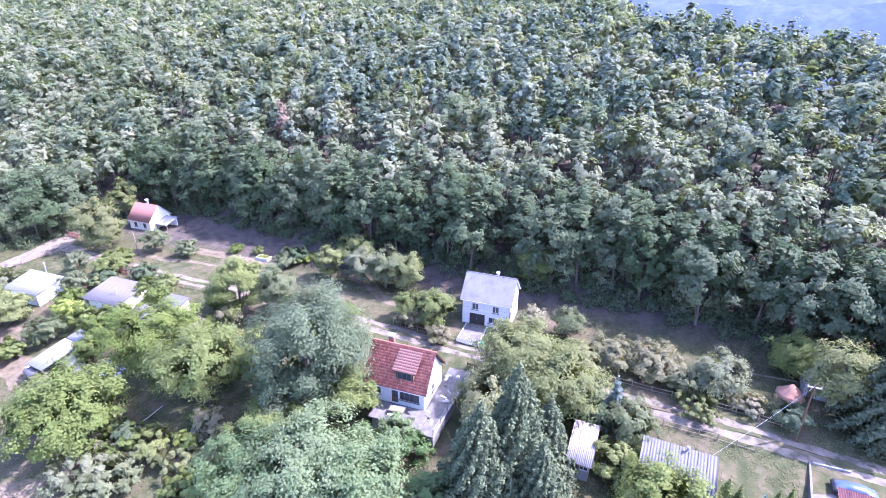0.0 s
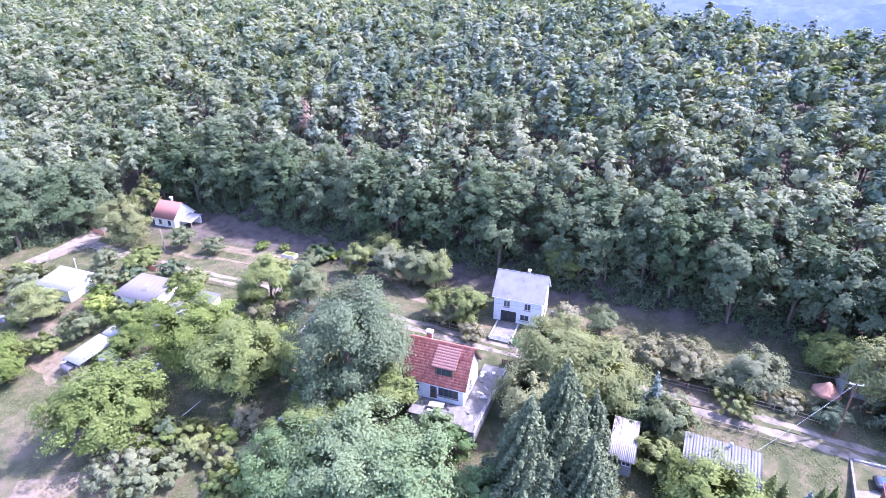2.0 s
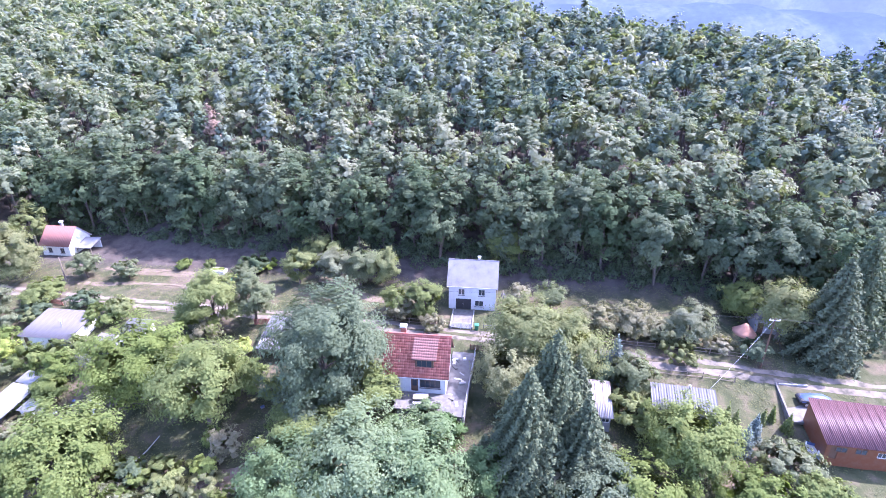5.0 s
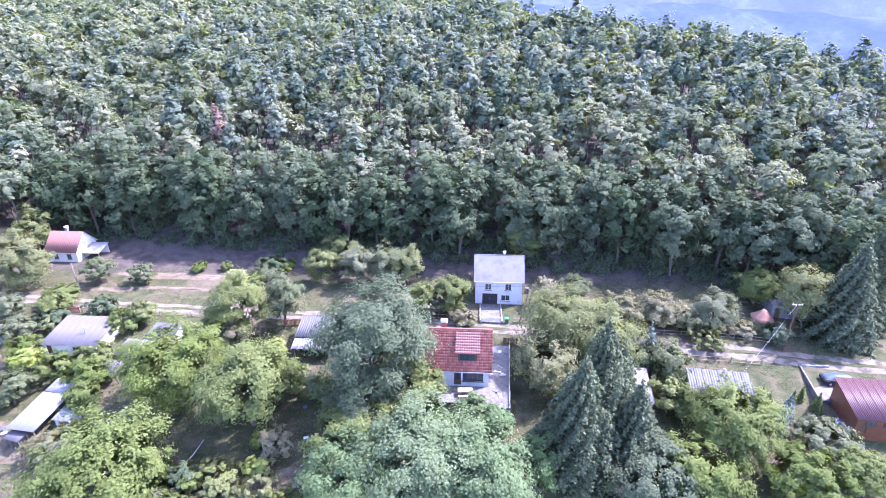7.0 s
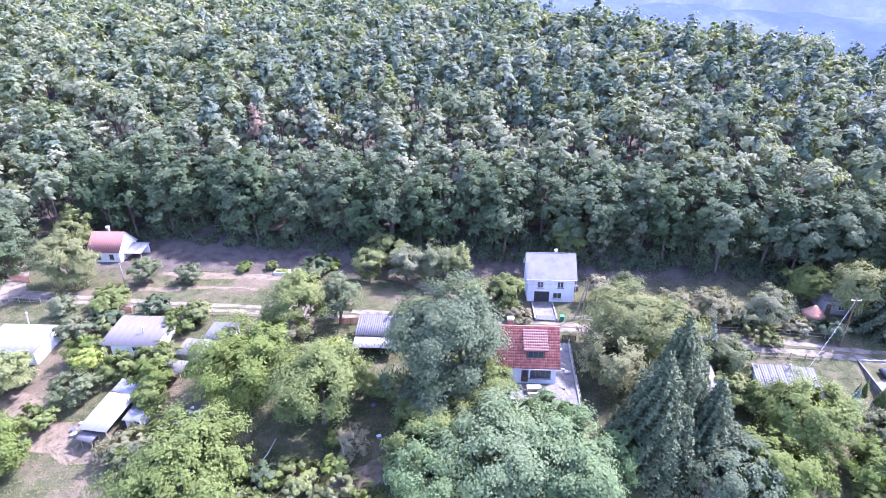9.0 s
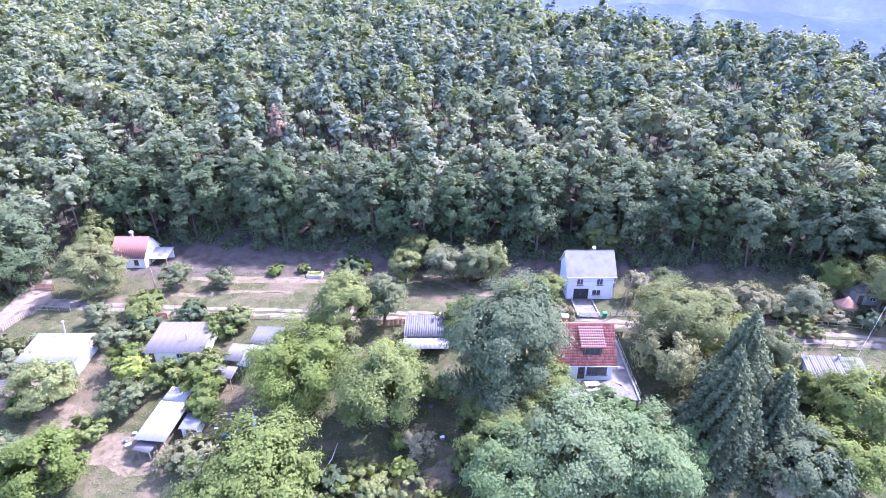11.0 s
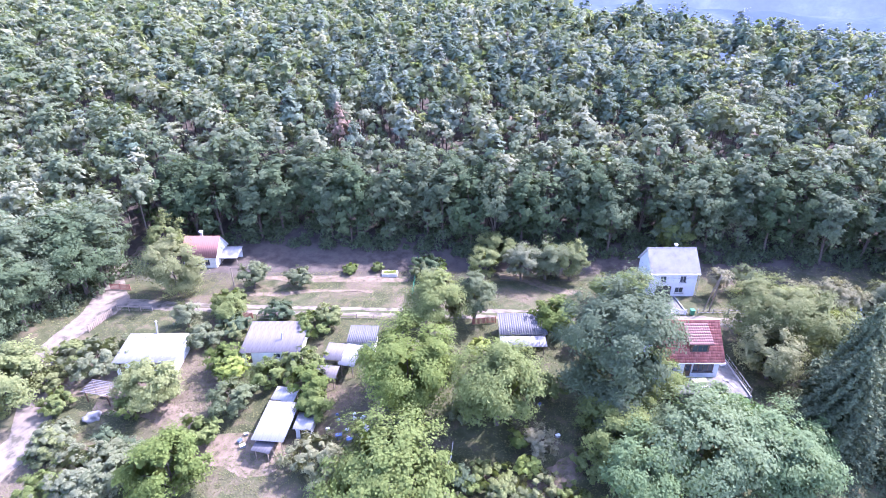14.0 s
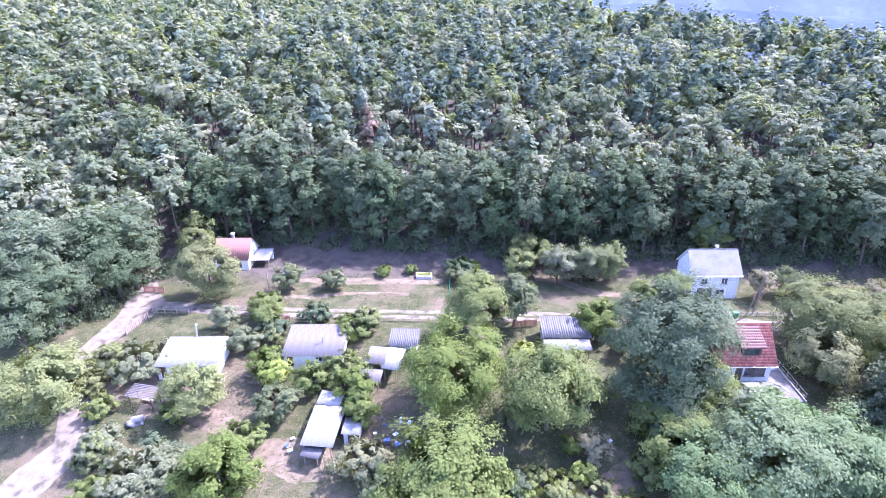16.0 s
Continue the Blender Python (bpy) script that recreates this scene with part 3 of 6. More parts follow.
# the village plots: kind, x, y, height, radius, crown's bottom, leaves
RNG = np.random.default_rng(11)
PLOT_TREES = [
    ("oak_tree", M_OAK, -36.0, 47.5, 19.5, 6.3, 1.6, 9500, "egg", "tall dark green oak with a dense crown beside the cottage"),
    ("walnut_tree", M_WALNUT, -63.0, 47.5, 11.5, 6.2, 1.5, 6000, "round", "broad yellow-green walnut tree in the orchard"),
    ("walnut_tree", M_FRUIT, -51.5, 44.0, 11.5, 5.3, 1.5, 5000, "egg", "full mid-green walnut tree among the plots"),
    ("walnut_tree", M_FRUIT, -64.6, 33.4, 10.0, 7.2, 0.8, 6400, "round", "wide green walnut tree over the lower plot"),
    ("hornbeam_tree", M_WALNUT, -59.3, 62.0, 9.8, 4.3, 1.2, 4000, "egg", "light green tree beside the gravel lane"),
    ("pear_tree", M_GREY, -53.5, 63.8, 9.0, 2.9, 1.4, 2500, "egg", "grey-green pear tree beside the lane"),
    ("locust_tree", M_LOCUST, -29.0, 36.0, 11.0, 6.6, 1.2, 6500, "round", "feathery blue-green locust tree below the terrace"),
    ("locust_tree", M_LOCUST, -22.0, 35.0, 10.2, 6.2, 1.2, 6000, "round", "feathery blue-green locust tree below the terrace"),
    ("locust_tree", M_LOCUST, -36.5, 34.0, 8.6, 4.8, 1.0, 4500, "round", "feathery blue-green locust tree below the terrace"),
    ("lime_tree", M_YELLOWING, -10.3, 58.0, 10.5, 5.6, 1.2, 5000, "round", "pale yellowish-green tree beside the lane"),
    ("lime_tree", M_YELLOWING, -4.8, 56.5, 10.0, 5.4, 1.0, 5000, "round", "pale yellowish-green tree beside the lane"),
    ("lime_tree", M_YELLOWING, -12.6, 51.6, 8.2, 3.9, 0.5, 3600, "round", "pale yellowish-green tree beside the concrete yard"),
    ("fruit_tree", M_FRUIT, -51.0, 77.0, 6.8, 2.5, 1.4, 1800, "round", "rounded green fruit tree in the clearing"),
    ("fruit_tree", M_GREY, -44.0, 77.0, 6.8, 3.2, 1.2, 2600, "round", "grey-green plum tree in the clearing"),
    ("fruit_tree", M_GREY, -39.5, 77.5, 7.4, 3.4, 1.2, 2600, "round", "grey-green plum tree in the clearing"),
    ("fruit_tree", M_FRUIT, -35.0, 77.5, 7.8, 3.0, 1.6, 2400, "round", "bright green fruit tree in the clearing"),
    ("fruit_tree", M_FRUIT, -26.5, 69.0, 5.8, 3.2, 1.0, 2600, "round", "leafy apple tree in front of the white house"),
    ("fruit_tree", M_FRUIT, -31.0, 69.5, 4.8, 2.4, 0.9, 1800, "round", "leafy apple tree in front of the white house"),
    ("fruit_tree", M_GREY, -5.5, 72.5, 5.2, 2.6, 0.8, 2000, "round", "grey-green bushy tree beside the white house"),
    ("fruit_tree", M_DRYLEAF, -11.0, 71.5, 5.4, 2.0, 1.0, 1200, "round", "brown half-dry tree beside the white house"),
    ("linden_tree", M_YELLOWING, -104.8, 73.0, 11.0, 4.4, 0.7, 5000, "egg", "yellow-green tree standing beside the track"),
    ("young_oak_tree", M_FRUIT, -111.7, 85.5, 10.5, 2.8, 1.5, 2200, "egg", "slim green tree at the wood's edge"),
    ("pear_tree", M_WALNUT, 8.6, 43.0, 8.6, 4.8, 0.8, 5200, "round", "light green tree in front of the grey shed"),
    ("willow_tree", M_GREY, 4.5, 54.8, 6.0, 2.6, 0.4, 2600, "egg", "drooping pale green willow beside the lane"),
    ("hedge_tree", M_DRYLEAF, 1.0, 67.5, 4.6, 3.6, 0.3, 3000, "round", "brownish scrubby tree beside the lane"),
    ("hedge_tree", M_DRYLEAF, 7.0, 67.3, 4.8, 3.8, 0.2, 3400, "round", "straw-brown scrubby hedge tree beside the lane"),
    ("hedge_tree", M_GREY, 14.8, 66.3, 6.2, 3.2, 0.5, 3000, "round", "grey-green scrubby hedge tree beside the lane"),
    ("hedge_tree", M_YELLOWING, 11.0, 66.0, 3.6, 2.5, 0.3, 1800, "round", "yellowish scrub beside the lane"),
    ("maple_tree", M_FRUIT, 25.3, 74.0, 6.5, 3.4, 0.8, 3000, "round", "bright green tree at the wood's edge"),
    ("acacia_tree", M_YELLOWING, 28.5, 67.5, 10.0, 4.0, 3.0, 2200, "round", "sparse yellowing tree beside the electricity pole"),
    ("plum_tree", M_WALNUT, -97.3, 47.8, 7.0, 3.3, 0.8, 3200, "egg", "light green plum tree beside the white shed"),
    ("walnut_tree", M_FRUIT, -116.5, 47.0, 8.8, 5.8, 0.6, 5200, "round", "leafy green walnut tree beside the track"),
    ("plum_tree", M_FRUIT, -89.5, 35.0, 7.4, 4.4, 0.7, 4200, "round", "green plum tree on the lower plot"),
    ("plum_tree", M_GREY, -96.5, 36.0, 5.0, 3.4, 0.5, 2800, "round", "grey-green plum tree on the lower plot"),
    ("apple_tree", M_GREY, -92.0, 75.0, 4.8, 3.0, 0.9, 2400, "round", "grey-green apple tree in the open garden"),
    ("apple_tree", M_GREY, -84.0, 75.5, 3.6, 2.5, 0.6, 2000, "round", "grey-green apple tree in the open garden"),
    ("laurel_bush", M_OAK, -85.0, 65.2, 3.0, 2.6, 0.2, 2200, "round", "dense dark green bush beside the lane"),
    ("sumac_bush", M_LIME, -87.8, 51.5, 4.2, 2.3, 0.5, 1300, "round", "bright lime-yellow bush between the sheds"),
    ("sumac_bush", M_FRUIT, -89.5, 53.5, 4.4, 2.6, 0.4, 1800, "round", "dark green bush between the sheds"),
    ("plum_tree", M_GREY, -86.0, 46.0, 4.6, 3.0, 0.5, 2600, "round", "grey-green plum tree between the sheds"),
    ("plum_tree", M_FRUIT, -76.5, 48.5, 4.8, 2.9, 0.5, 2600, "round", "green plum tree between the sheds"),
    ("plum_tree", M_FRUIT, -82.5, 50.5, 4.0, 2.6, 0.5, 2200, "round", "green plum tree between the sheds"),
    ("lime_bush", M_LIME, -48.5, 37.1, 2.3, 1.5, 0.1, 1100, "round", "bright lime-green bush on the bare plot"),
    ("cherry_tree", M_FRUIT, -92.5, 63.8, 4.2, 2.4, 0.5, 2000, "round", "green cherry tree beside the lane"),
    ("cherry_tree", M_FRUIT, -76.2, 62.5, 3.8, 2.2, 0.5, 1800, "round", "green cherry tree behind the sheds"),
    ("shrub", M_GREY, -108.4, 54.2, 3.6, 4.8, 0.4, 4500, "round", "grey-green leafy shrub growing over the garden plots"),
    ("orchard_tree", M_GREY, -99.2, 35.6, 4.5, 5.2, 0.5, 4500, "round", "grey-green leafy orchard tree among the garden plots"),
    ("shrub", M_FRUIT, -102.7, 34.7, 3.5, 3.7, 0.4, 4500, "round", "mid-green leafy shrub growing over the garden plots"),
    ("shrub", M_FRUIT, -75.0, 45.4, 4.0, 2.3, 0.5, 2410, "round", "mid-green leafy shrub growing over the garden plots"),
    ("shrub", M_FRUIT, -78.4, 53.0, 3.5, 3.4, 0.4, 3967, "round", "mid-green leafy shrub growing over the garden plots"),
    ("shrub", M_YELLOWING, -73.4, 38.0, 3.6, 3.9, 0.4, 4500, "round", "yellowish leafy shrub growing over the garden plots"),
    ("shrub", M_GREY, -70.5, 34.4, 3.0, 3.0, 0.4, 3278, "round", "grey-green leafy shrub growing over the garden plots"),
    ("orchard_tree", M_FRUIT, -40.7, 61.8, 5.0, 4.2, 0.6, 4500, "round", "mid-green leafy orchard tree among the garden plots"),
    ("orchard_tree", M_FRUIT, -37.0, 39.9, 7.5, 5.4, 0.9, 4500, "round", "mid-green leafy orchard tree among the garden plots"),
    ("orchard_tree", M_DRYLEAF, -33.8, 38.3, 6.0, 3.2, 0.7, 3845, "round", "brownish half-dry leafy orchard tree among the garden plots"),
    ("shrub", M_FRUIT, -40.8, 37.2, 2.6, 2.5, 0.3, 2388, "round", "mid-green leafy shrub growing over the garden plots"),
    ("shrub", M_WALNUT, -53.0, 36.0, 2.2, 2.8, 0.3, 2768, "round", "light green leafy shrub growing over the garden plots"),
    ("shrub", M_FRUIT, -93.7, 67.4, 3.4, 3.5, 0.4, 4095, "round", "mid-green leafy shrub growing over the garden plots"),
    ("shrub", M_GREY, -94.6, 58.7, 3.4, 2.7, 0.4, 2857, "round", "grey-green leafy shrub growing over the garden plots"),
    ("shrub", M_OAK, -91.2, 61.7, 2.6, 2.8, 0.3, 2894, "round", "dark green leafy shrub growing over the garden plots"),
    ("shrub", M_FRUIT, -78.5, 61.4, 3.0, 3.3, 0.4, 3667, "round", "mid-green leafy shrub growing over the garden plots"),
    ("shrub", M_FRUIT, -89.1, 41.8, 3.0, 3.1, 0.4, 3308, "round", "mid-green leafy shrub growing over the garden plots"),
    ("orchard_tree", M_WALNUT, 2.5, 36.5, 7.0, 4.6, 0.8, 4500, "round", "light green leafy orchard tree among the garden plots"),
    ("orchard_tree", M_OAK, -2.4, 36.1, 6.5, 5.1, 0.8, 4500, "round", "dark green leafy orchard tree among the garden plots"),
    ("orchard_tree", M_FRUIT, 14.9, 37.3, 5.5, 4.5, 0.7, 4500, "round", "mid-green leafy orchard tree among the garden plots"),
    ("shrub", M_GREY, 20.1, 43.4, 4.0, 3.7, 0.5, 4500, "round", "grey-green leafy shrub growing over the garden plots"),
    ("orchard_tree", M_FRUIT, 21.8, 38.6, 5.0, 3.1, 0.6, 3646, "round", "mid-green leafy orchard tree among the garden plots"),
    ("shrub", M_WALNUT, 3.8, 49.8, 3.5, 3.7, 0.4, 4438, "round", "light green leafy shrub growing over the garden plots"),
    ("shrub", M_FRUIT, -44.3, 48.8, 3.0, 2.5, 0.4, 2504, "round", "mid-green leafy shrub growing over the garden plots"),
    ("shrub", M_GREY, -61.8, 78.1, 3.0, 2.3, 0.4, 2213, "round", "grey-green leafy shrub growing over the garden plots"),
    ("shrub", M_DRYLEAF, -30.3, 68.2, 3.0, 3.1, 0.4, 3298, "round", "brownish half-dry leafy shrub growing over the garden plots"),
    ("shrub", M_DRYLEAF, -24.5, 65.6, 2.4, 2.5, 0.3, 2385, "round", "brownish half-dry leafy shrub growing over the garden plots"),
    ("shrub", M_GREY, -54.2, 29.2, 3.4, 4.4, 0.4, 4500, "round", "grey-green leafy shrub growing over the garden plots"),
    ("shrub", M_FRUIT, -43.7, 31.7, 2.6, 3.6, 0.3, 4174, "round", "mid-green leafy shrub growing over the garden plots"),
    ("shrub", M_FRUIT, -57.5, 34.6, 2.8, 3.2, 0.3, 3460, "round", "mid-green leafy shrub growing over the garden plots"),
    ("orchard_tree", M_FRUIT, -31.2, 47.7, 7.0, 4.0, 0.8, 4500, "round", "mid-green leafy orchard tree among the garden plots"),
    ("orchard_tree", M_OAK, 0.4, 55.8, 4.5, 2.5, 0.5, 2686, "round", "dark green leafy orchard tree among the garden plots"),
    ("orchard_tree", M_WALNUT, 7.1, 46.6, 5.0, 3.7, 0.6, 4500, "round", "light green leafy orchard tree among the garden plots"),
    ("orchard_tree", M_FRUIT, -49.4, 49.8, 5.0, 3.6, 0.6, 4447, "round", "mid-green leafy orchard tree among the garden plots"),
    ("orchard_tree", M_YELLOWING, -3.2, 63.8, 5.0, 3.4, 0.6, 4174, "round", "yellowish leafy orchard tree among the garden plots"),
    ("shrub", M_DRYLEAF, 19.1, 64.0, 2.0, 2.4, 0.2, 2194, "round", "brownish half-dry leafy shrub growing over the garden plots"),
    ("shrub", M_YELLOWING, 12.3, 61.6, 2.0, 3.2, 0.2, 3339, "round", "yellowish leafy shrub growing over the garden plots"),
    ("shrub", M_OAK, 23.3, 62.8, 3.0, 2.3, 0.4, 2211, "round", "dark green leafy shrub growing over the garden plots"),
    ("orchard_tree", M_FRUIT, -13.4, 86.0, 8.0, 3.3, 1.0, 4274, "round", "mid-green leafy orchard tree among the garden plots"),
    ("shrub", M_OAK, -61.5, 80.7, 3.0, 3.1, 0.4, 3334, "round", "dark green leafy shrub growing over the garden plots"),
    ("shrub", M_LIME, -53.0, 56.9, 2.0, 2.0, 0.2, 1741, "round", "lime-green leafy shrub growing over the garden plots"),
    ("shrub", M_LIME, -60.0, 82.0, 1.5, 2.9, 0.2, 2869, "round", "lime-green leafy shrub growing over the garden plots"),
    ("shrub", M_FRUIT, -75.9, 80.5, 1.6, 1.7, 0.2, 1460, "round", "mid-green leafy shrub growing over the garden plots"),
    ("shrub", M_FRUIT, -70.7, 81.2, 1.6, 1.2, 0.2, 1037, "round", "mid-green leafy shrub growing over the garden plots"),
    ("orchard_tree", M_FRUIT, -48.2, 83.0, 6.0, 3.5, 0.7, 4365, "round", "mid-green leafy orchard tree among the garden plots"),
    ("shrub", M_GREY, -58.2, 29.5, 3.5, 4.2, 0.4, 4749, "round", "grey-green leafy shrub growing over the garden plots"),
    ("shrub", M_YELLOWING, -48.0, 34.8, 2.2, 3.0, 0.2, 2765, "round", "yellowish leafy shrub growing over the garden plots"),
    ("orchard_tree", M_LOCUST, -15.3, 37.6, 6, 2.8, 0.6, 2532, "round", "blue-green leafy orchard tree among the garden plots"),
    ("sapling", M_LOCUST, -26.6, 44.2, 3.4, 1.7, 0.2, 1700, "egg", "feathery blue-green locust sapling before the terrace wall"),
    ("sapling", M_LOCUST, -22.6, 45.2, 4.8, 2.3, 0.2, 1900, "egg", "feathery blue-green locust sapling before the terrace wall"),
    ("sapling", M_LOCUST, -19.6, 44.2, 3.6, 1.9, 0.2, 1700, "egg", "feathery blue-green locust sapling before the terrace wall"),
    ("orchard_tree", M_OAK, -37.0, 42.8, 8.0, 3.8, 0.4, 3200, "round", "dark green leafy orchard tree beneath the tall oak"),
    ("oak_tree", M_OAK, -121.2, 73.5, 15, 5.4, 0.5, 3400, "egg", "full dark green oak beside the earth track"),
    ("oak_tree", M_OAK, -126, 68.5, 16, 4.8, 0.5, 3400, "egg", "full dark green oak beside the earth track"),
    ("oak_tree", M_OAK, -124.5, 78.5, 16, 4.6, 0.5, 3400, "egg", "full dark green oak beside the earth track"),
    ("oak_tree", M_OAK, -121.0, 81.5, 14, 3.8, 0.5, 3400, "egg", "full dark green oak beside the earth track"),
    ("oak_tree", M_OAK, -129, 62.5, 15.5, 4.8, 0.5, 3400, "egg", "full dark green oak beside the earth track"),
    ("oak_tree", M_OAK, -124.8, 63.0, 13.5, 4.2, 0.5, 3400, "egg", "full dark green oak beside the earth track"),
    ("oak_tree", M_OAK, -131, 71, 17, 4.8, 0.5, 3400, "egg", "full dark green oak beside the earth track"),
    ("oak_tree", M_OAK, -126.5, 57.5, 13, 4.2, 0.5, 3400, "egg", "full dark green oak beside the earth track"),
    ("shrub", M_FRUIT, -112.6, 55.0, 3.6, 2.6, 0.2, 2600, "round", "fresh green bush beside the earth track"),
    ("shrub", M_YELLOWING, -113.2, 50.4, 3.0, 2.4, 0.2, 2200, "round", "olive-green bush beside the earth track"),
    ("shrub", M_FRUIT, -109.4, 46.6, 2.6, 2.2, 0.2, 2000, "round", "fresh green bush beside the earth track"),
    ("shrub", M_GREY, -106.2, 40.8, 3.4, 2.8, 0.2, 2600, "round", "grey-green bush beside the tarpaulin heap"),
    ("cherry_tree", M_GREY, -98.5, 62.5, 4.4, 2.2, 0.5, 1800, "round", "grey-green cherry tree behind the white shed"),
]
SPRUCES = [
    ("spruce_tree", M_SPRUCE, -7.6, 43.8, 18.4, 7.6, 30000, 0.20, "tall dark green spruce with drooping branches"),
    ("spruce_tree", M_SPRUCE, -10.6, 40.2, 16.0, 7.4, 27000, 0.20, "tall dark green spruce with drooping branches"),
    ("spruce_tree", M_SPRUCE, -4.0, 40.6, 13.0, 5.6, 17000, 0.20, "dark green spruce with drooping branches among taller ones"),
    ("spruce_tree", M_SPRUCE, -4.4, 46.8, 12.5, 4.6, 14000, 0.20, "dark green spruce with drooping branches among taller ones"),
    ("blue_spruce_tree", M_BLUESPRUCE, 2.4, 57.2, 7.4, 2.3, 4200, 0.17, "slim blue-grey spruce beside the lane"),
    ("blue_spruce_tree", M_BLUESPRUCE, 16.4, 46.4, 4.4, 1.5, 2600, 0.13, "small blue-grey spruce on the lawn"),
    ("cypress_tree", M_FRUIT, 14.9, 49.2, 4.6, 1.1, 2400, 0.12, "narrow green cypress beside the shed"),
    ("cypress_tree", M_FRUIT, 14.6, 46.8, 3.6, 1.0, 2000, 0.12, "narrow green cypress beside the shed"),
    ("cypress_tree", M_FRUIT, 16.2, 49.4, 3.6, 0.9, 2000, 0.11, "narrow green cypress on the lawn"),
    ("cypress_tree", M_FRUIT, 20.3, 50.9, 2.6, 0.6, 1200, 0.10, "small clipped green cypress on the lawn"),
    ("cypress_tree", M_FRUIT, 21.6, 51.4, 2.6, 0.6, 1200, 0.10, "small clipped green cypress on the lawn"),
    ("cypress_tree", M_FRUIT, 22.9, 49.9, 3.0, 0.9, 1600, 0.11, "narrow green cypress beside the parking place"),
    ("blue_spruce_tree", M_BLUESPRUCE, 18.2, 48.4, 4.2, 1.3, 2400, 0.12, "small blue-grey spruce on the lawn"),
    ("spruce_tree", M_SPRUCE, 33.5, 64.5, 17.0, 6.6, 16000, 0.26, "large dark spruce with spreading branches beside the lane"),
    ("spruce_tree", M_SPRUCE, 38.5, 68.5, 19.0, 6.6, 12000, 0.28, "large dark spruce with spreading branches beside the lane"),
]
for name, mat, x, y, h, r, bot, count, shape, label in PLOT_TREES:
    leaf = 0.115 + 0.007 * r
    bm, v, f = broadleaf(RNG, h * 1.03, r * 1.1, bot * 0.7, leaf, int(count * (2.3 if h < 5.5 else 3.7)), mat, shape, lobes=int(24 + 11 * r), trunk_r=0.035 * h * 0.7 + 0.03)
    plant(name, at(x, y, RNG.uniform(0, 360)), bm, v, f, mat, label)
for name, mat, x, y, h, r, count, leaf, label in SPRUCES:
    narrow = name == "cypress_tree"
    bm, v, f = conifer(RNG, h, r, count, leaf, 0.0 if narrow else 0.38, 0.03)
    plant(name, at(x, y, RNG.uniform(0, 360)), bm, v, f, mat, label)


def scatter_shrubs():
    """Smaller bushes that fill the gaps between the trees of the plots."""
    rng = np.random.default_rng(77)
    kinds = []
    for mat, word in ((M_FRUIT, "mid-green"), (M_GREY, "grey-green"), (M_WALNUT, "light green"), (M_DRYLEAF, "straw-brown"), (M_OAK, "dark green"), (M_FRUIT, "mid-green")):
        h, r = rng.uniform(2.4, 4.2), rng.uniform(1.5, 2.4)
        bm, v, f = broadleaf(rng, h, r, 0.2, 0.11, int(1250 * r), mat, "round", lobes=int(22 + 10 * r), trunk_r=0.07)
        kinds.append([bm, v, f, mat, word + " leafy bush growing between the plots", None])
    houses = [(-31, -15, 45, 61), (-24, -13, 64, 79), (-110, -100, 81, 90), (3, 15, 46.5, 54), (23, 37, 44, 60), (-4, 3, 46, 55), (-51, -41, 54, 64), (-89, -78, 53, 62), (-106.5, -94.5, 51, 60), (-84.5, -74, 38, 48.5), (-77, -67, 49, 61), (-108, -101, 43.5, 50), (-113, -104, 62, 68)]
    road_x, road_y = [p[0] for p in ROAD], [p[1] for p in ROAD]
    n = 0
    while n < 42:
        x, y = rng.uniform(-112, 22), rng.uniform(34, 64.5)
        if x < -108 and y < 62 or any(a - 1 < x < b + 1 and c - 1 < y < d + 1 for a, b, c, d in houses) or abs(y - np.interp(x, road_x, road_y)) < 3.2:
            continue
        if -64 < x < -40 and y < 42 and rng.random() < 0.7:
            continue
        k = kinds[int(rng.integers(0, len(kinds)))]
        m = at(x, y, rng.uniform(0, 360))
        if k[5] is None:
            k[5] = plant("shrub", m, k[0], k[1], k[2], k[3], k[4], "shrub", "bushes between the plots")
        else:
            copy_thing(k[5], m)
        n += 1


scatter_shrubs()


# ---- the wood ----
def wood_edge(x):
    """Where the wood begins."""
    return np.interp(x, [-200, -150, -123, -118, -112, -100, -90, -60, -25, 0, 20, 34, 60, 120], [38, 52, 63, 80, 92, 93, 92, 88.5, 85.5, 83.5, 80.5, 76, 72, 68])


def wood_places():
    """Trees on a jittered grid behind the wood's edge."""
    rng = np.random.default_rng(5)
    out = []
    step = 5.0
    for j, y in enumerate(np.arange(42, 330, step * 0.87)):
        for x in np.arange(-460, 200, step) + (j % 2) * step / 2:
            px, py = x + rng.uniform(-1.6, 1.6), y + rng.uniform(-1.6, 1.6)
            e = float(wood_edge(px))
            if py < e:
                continue
            if px < -max(66 + 0.90 * (py + 8), 1.80 * py + 8) or px > 8 + 0.74 * (py + 9) or py - e > 235:
                continue
            ridge = float(np.interp(px, RIDGE_X, RIDGE_Y))
            if py > ridge + 22:
                continue
            out.append((px, py, py - e))
    return out


def pine_share(x, y):
    """How much of the wood is pine there."""
    d = y - float(wood_edge(x))
    band = np.interp(d, [0, 14, 24, 60, 95, 150, 220], [0.0, 0.04, 0.42, 0.68, 0.58, 0.26, 0.12])
    side = np.interp(x, [-160, -110, -80, -30, 40, 90], [0.05, 0.35, 0.8, 1.0, 1.0, 0.7])
    clump = 0.6 + 0.8 * noise.noise((x * 0.035, y * 0.035, 3.1))
    return 0.72 * band * side * (0.5 + clump)


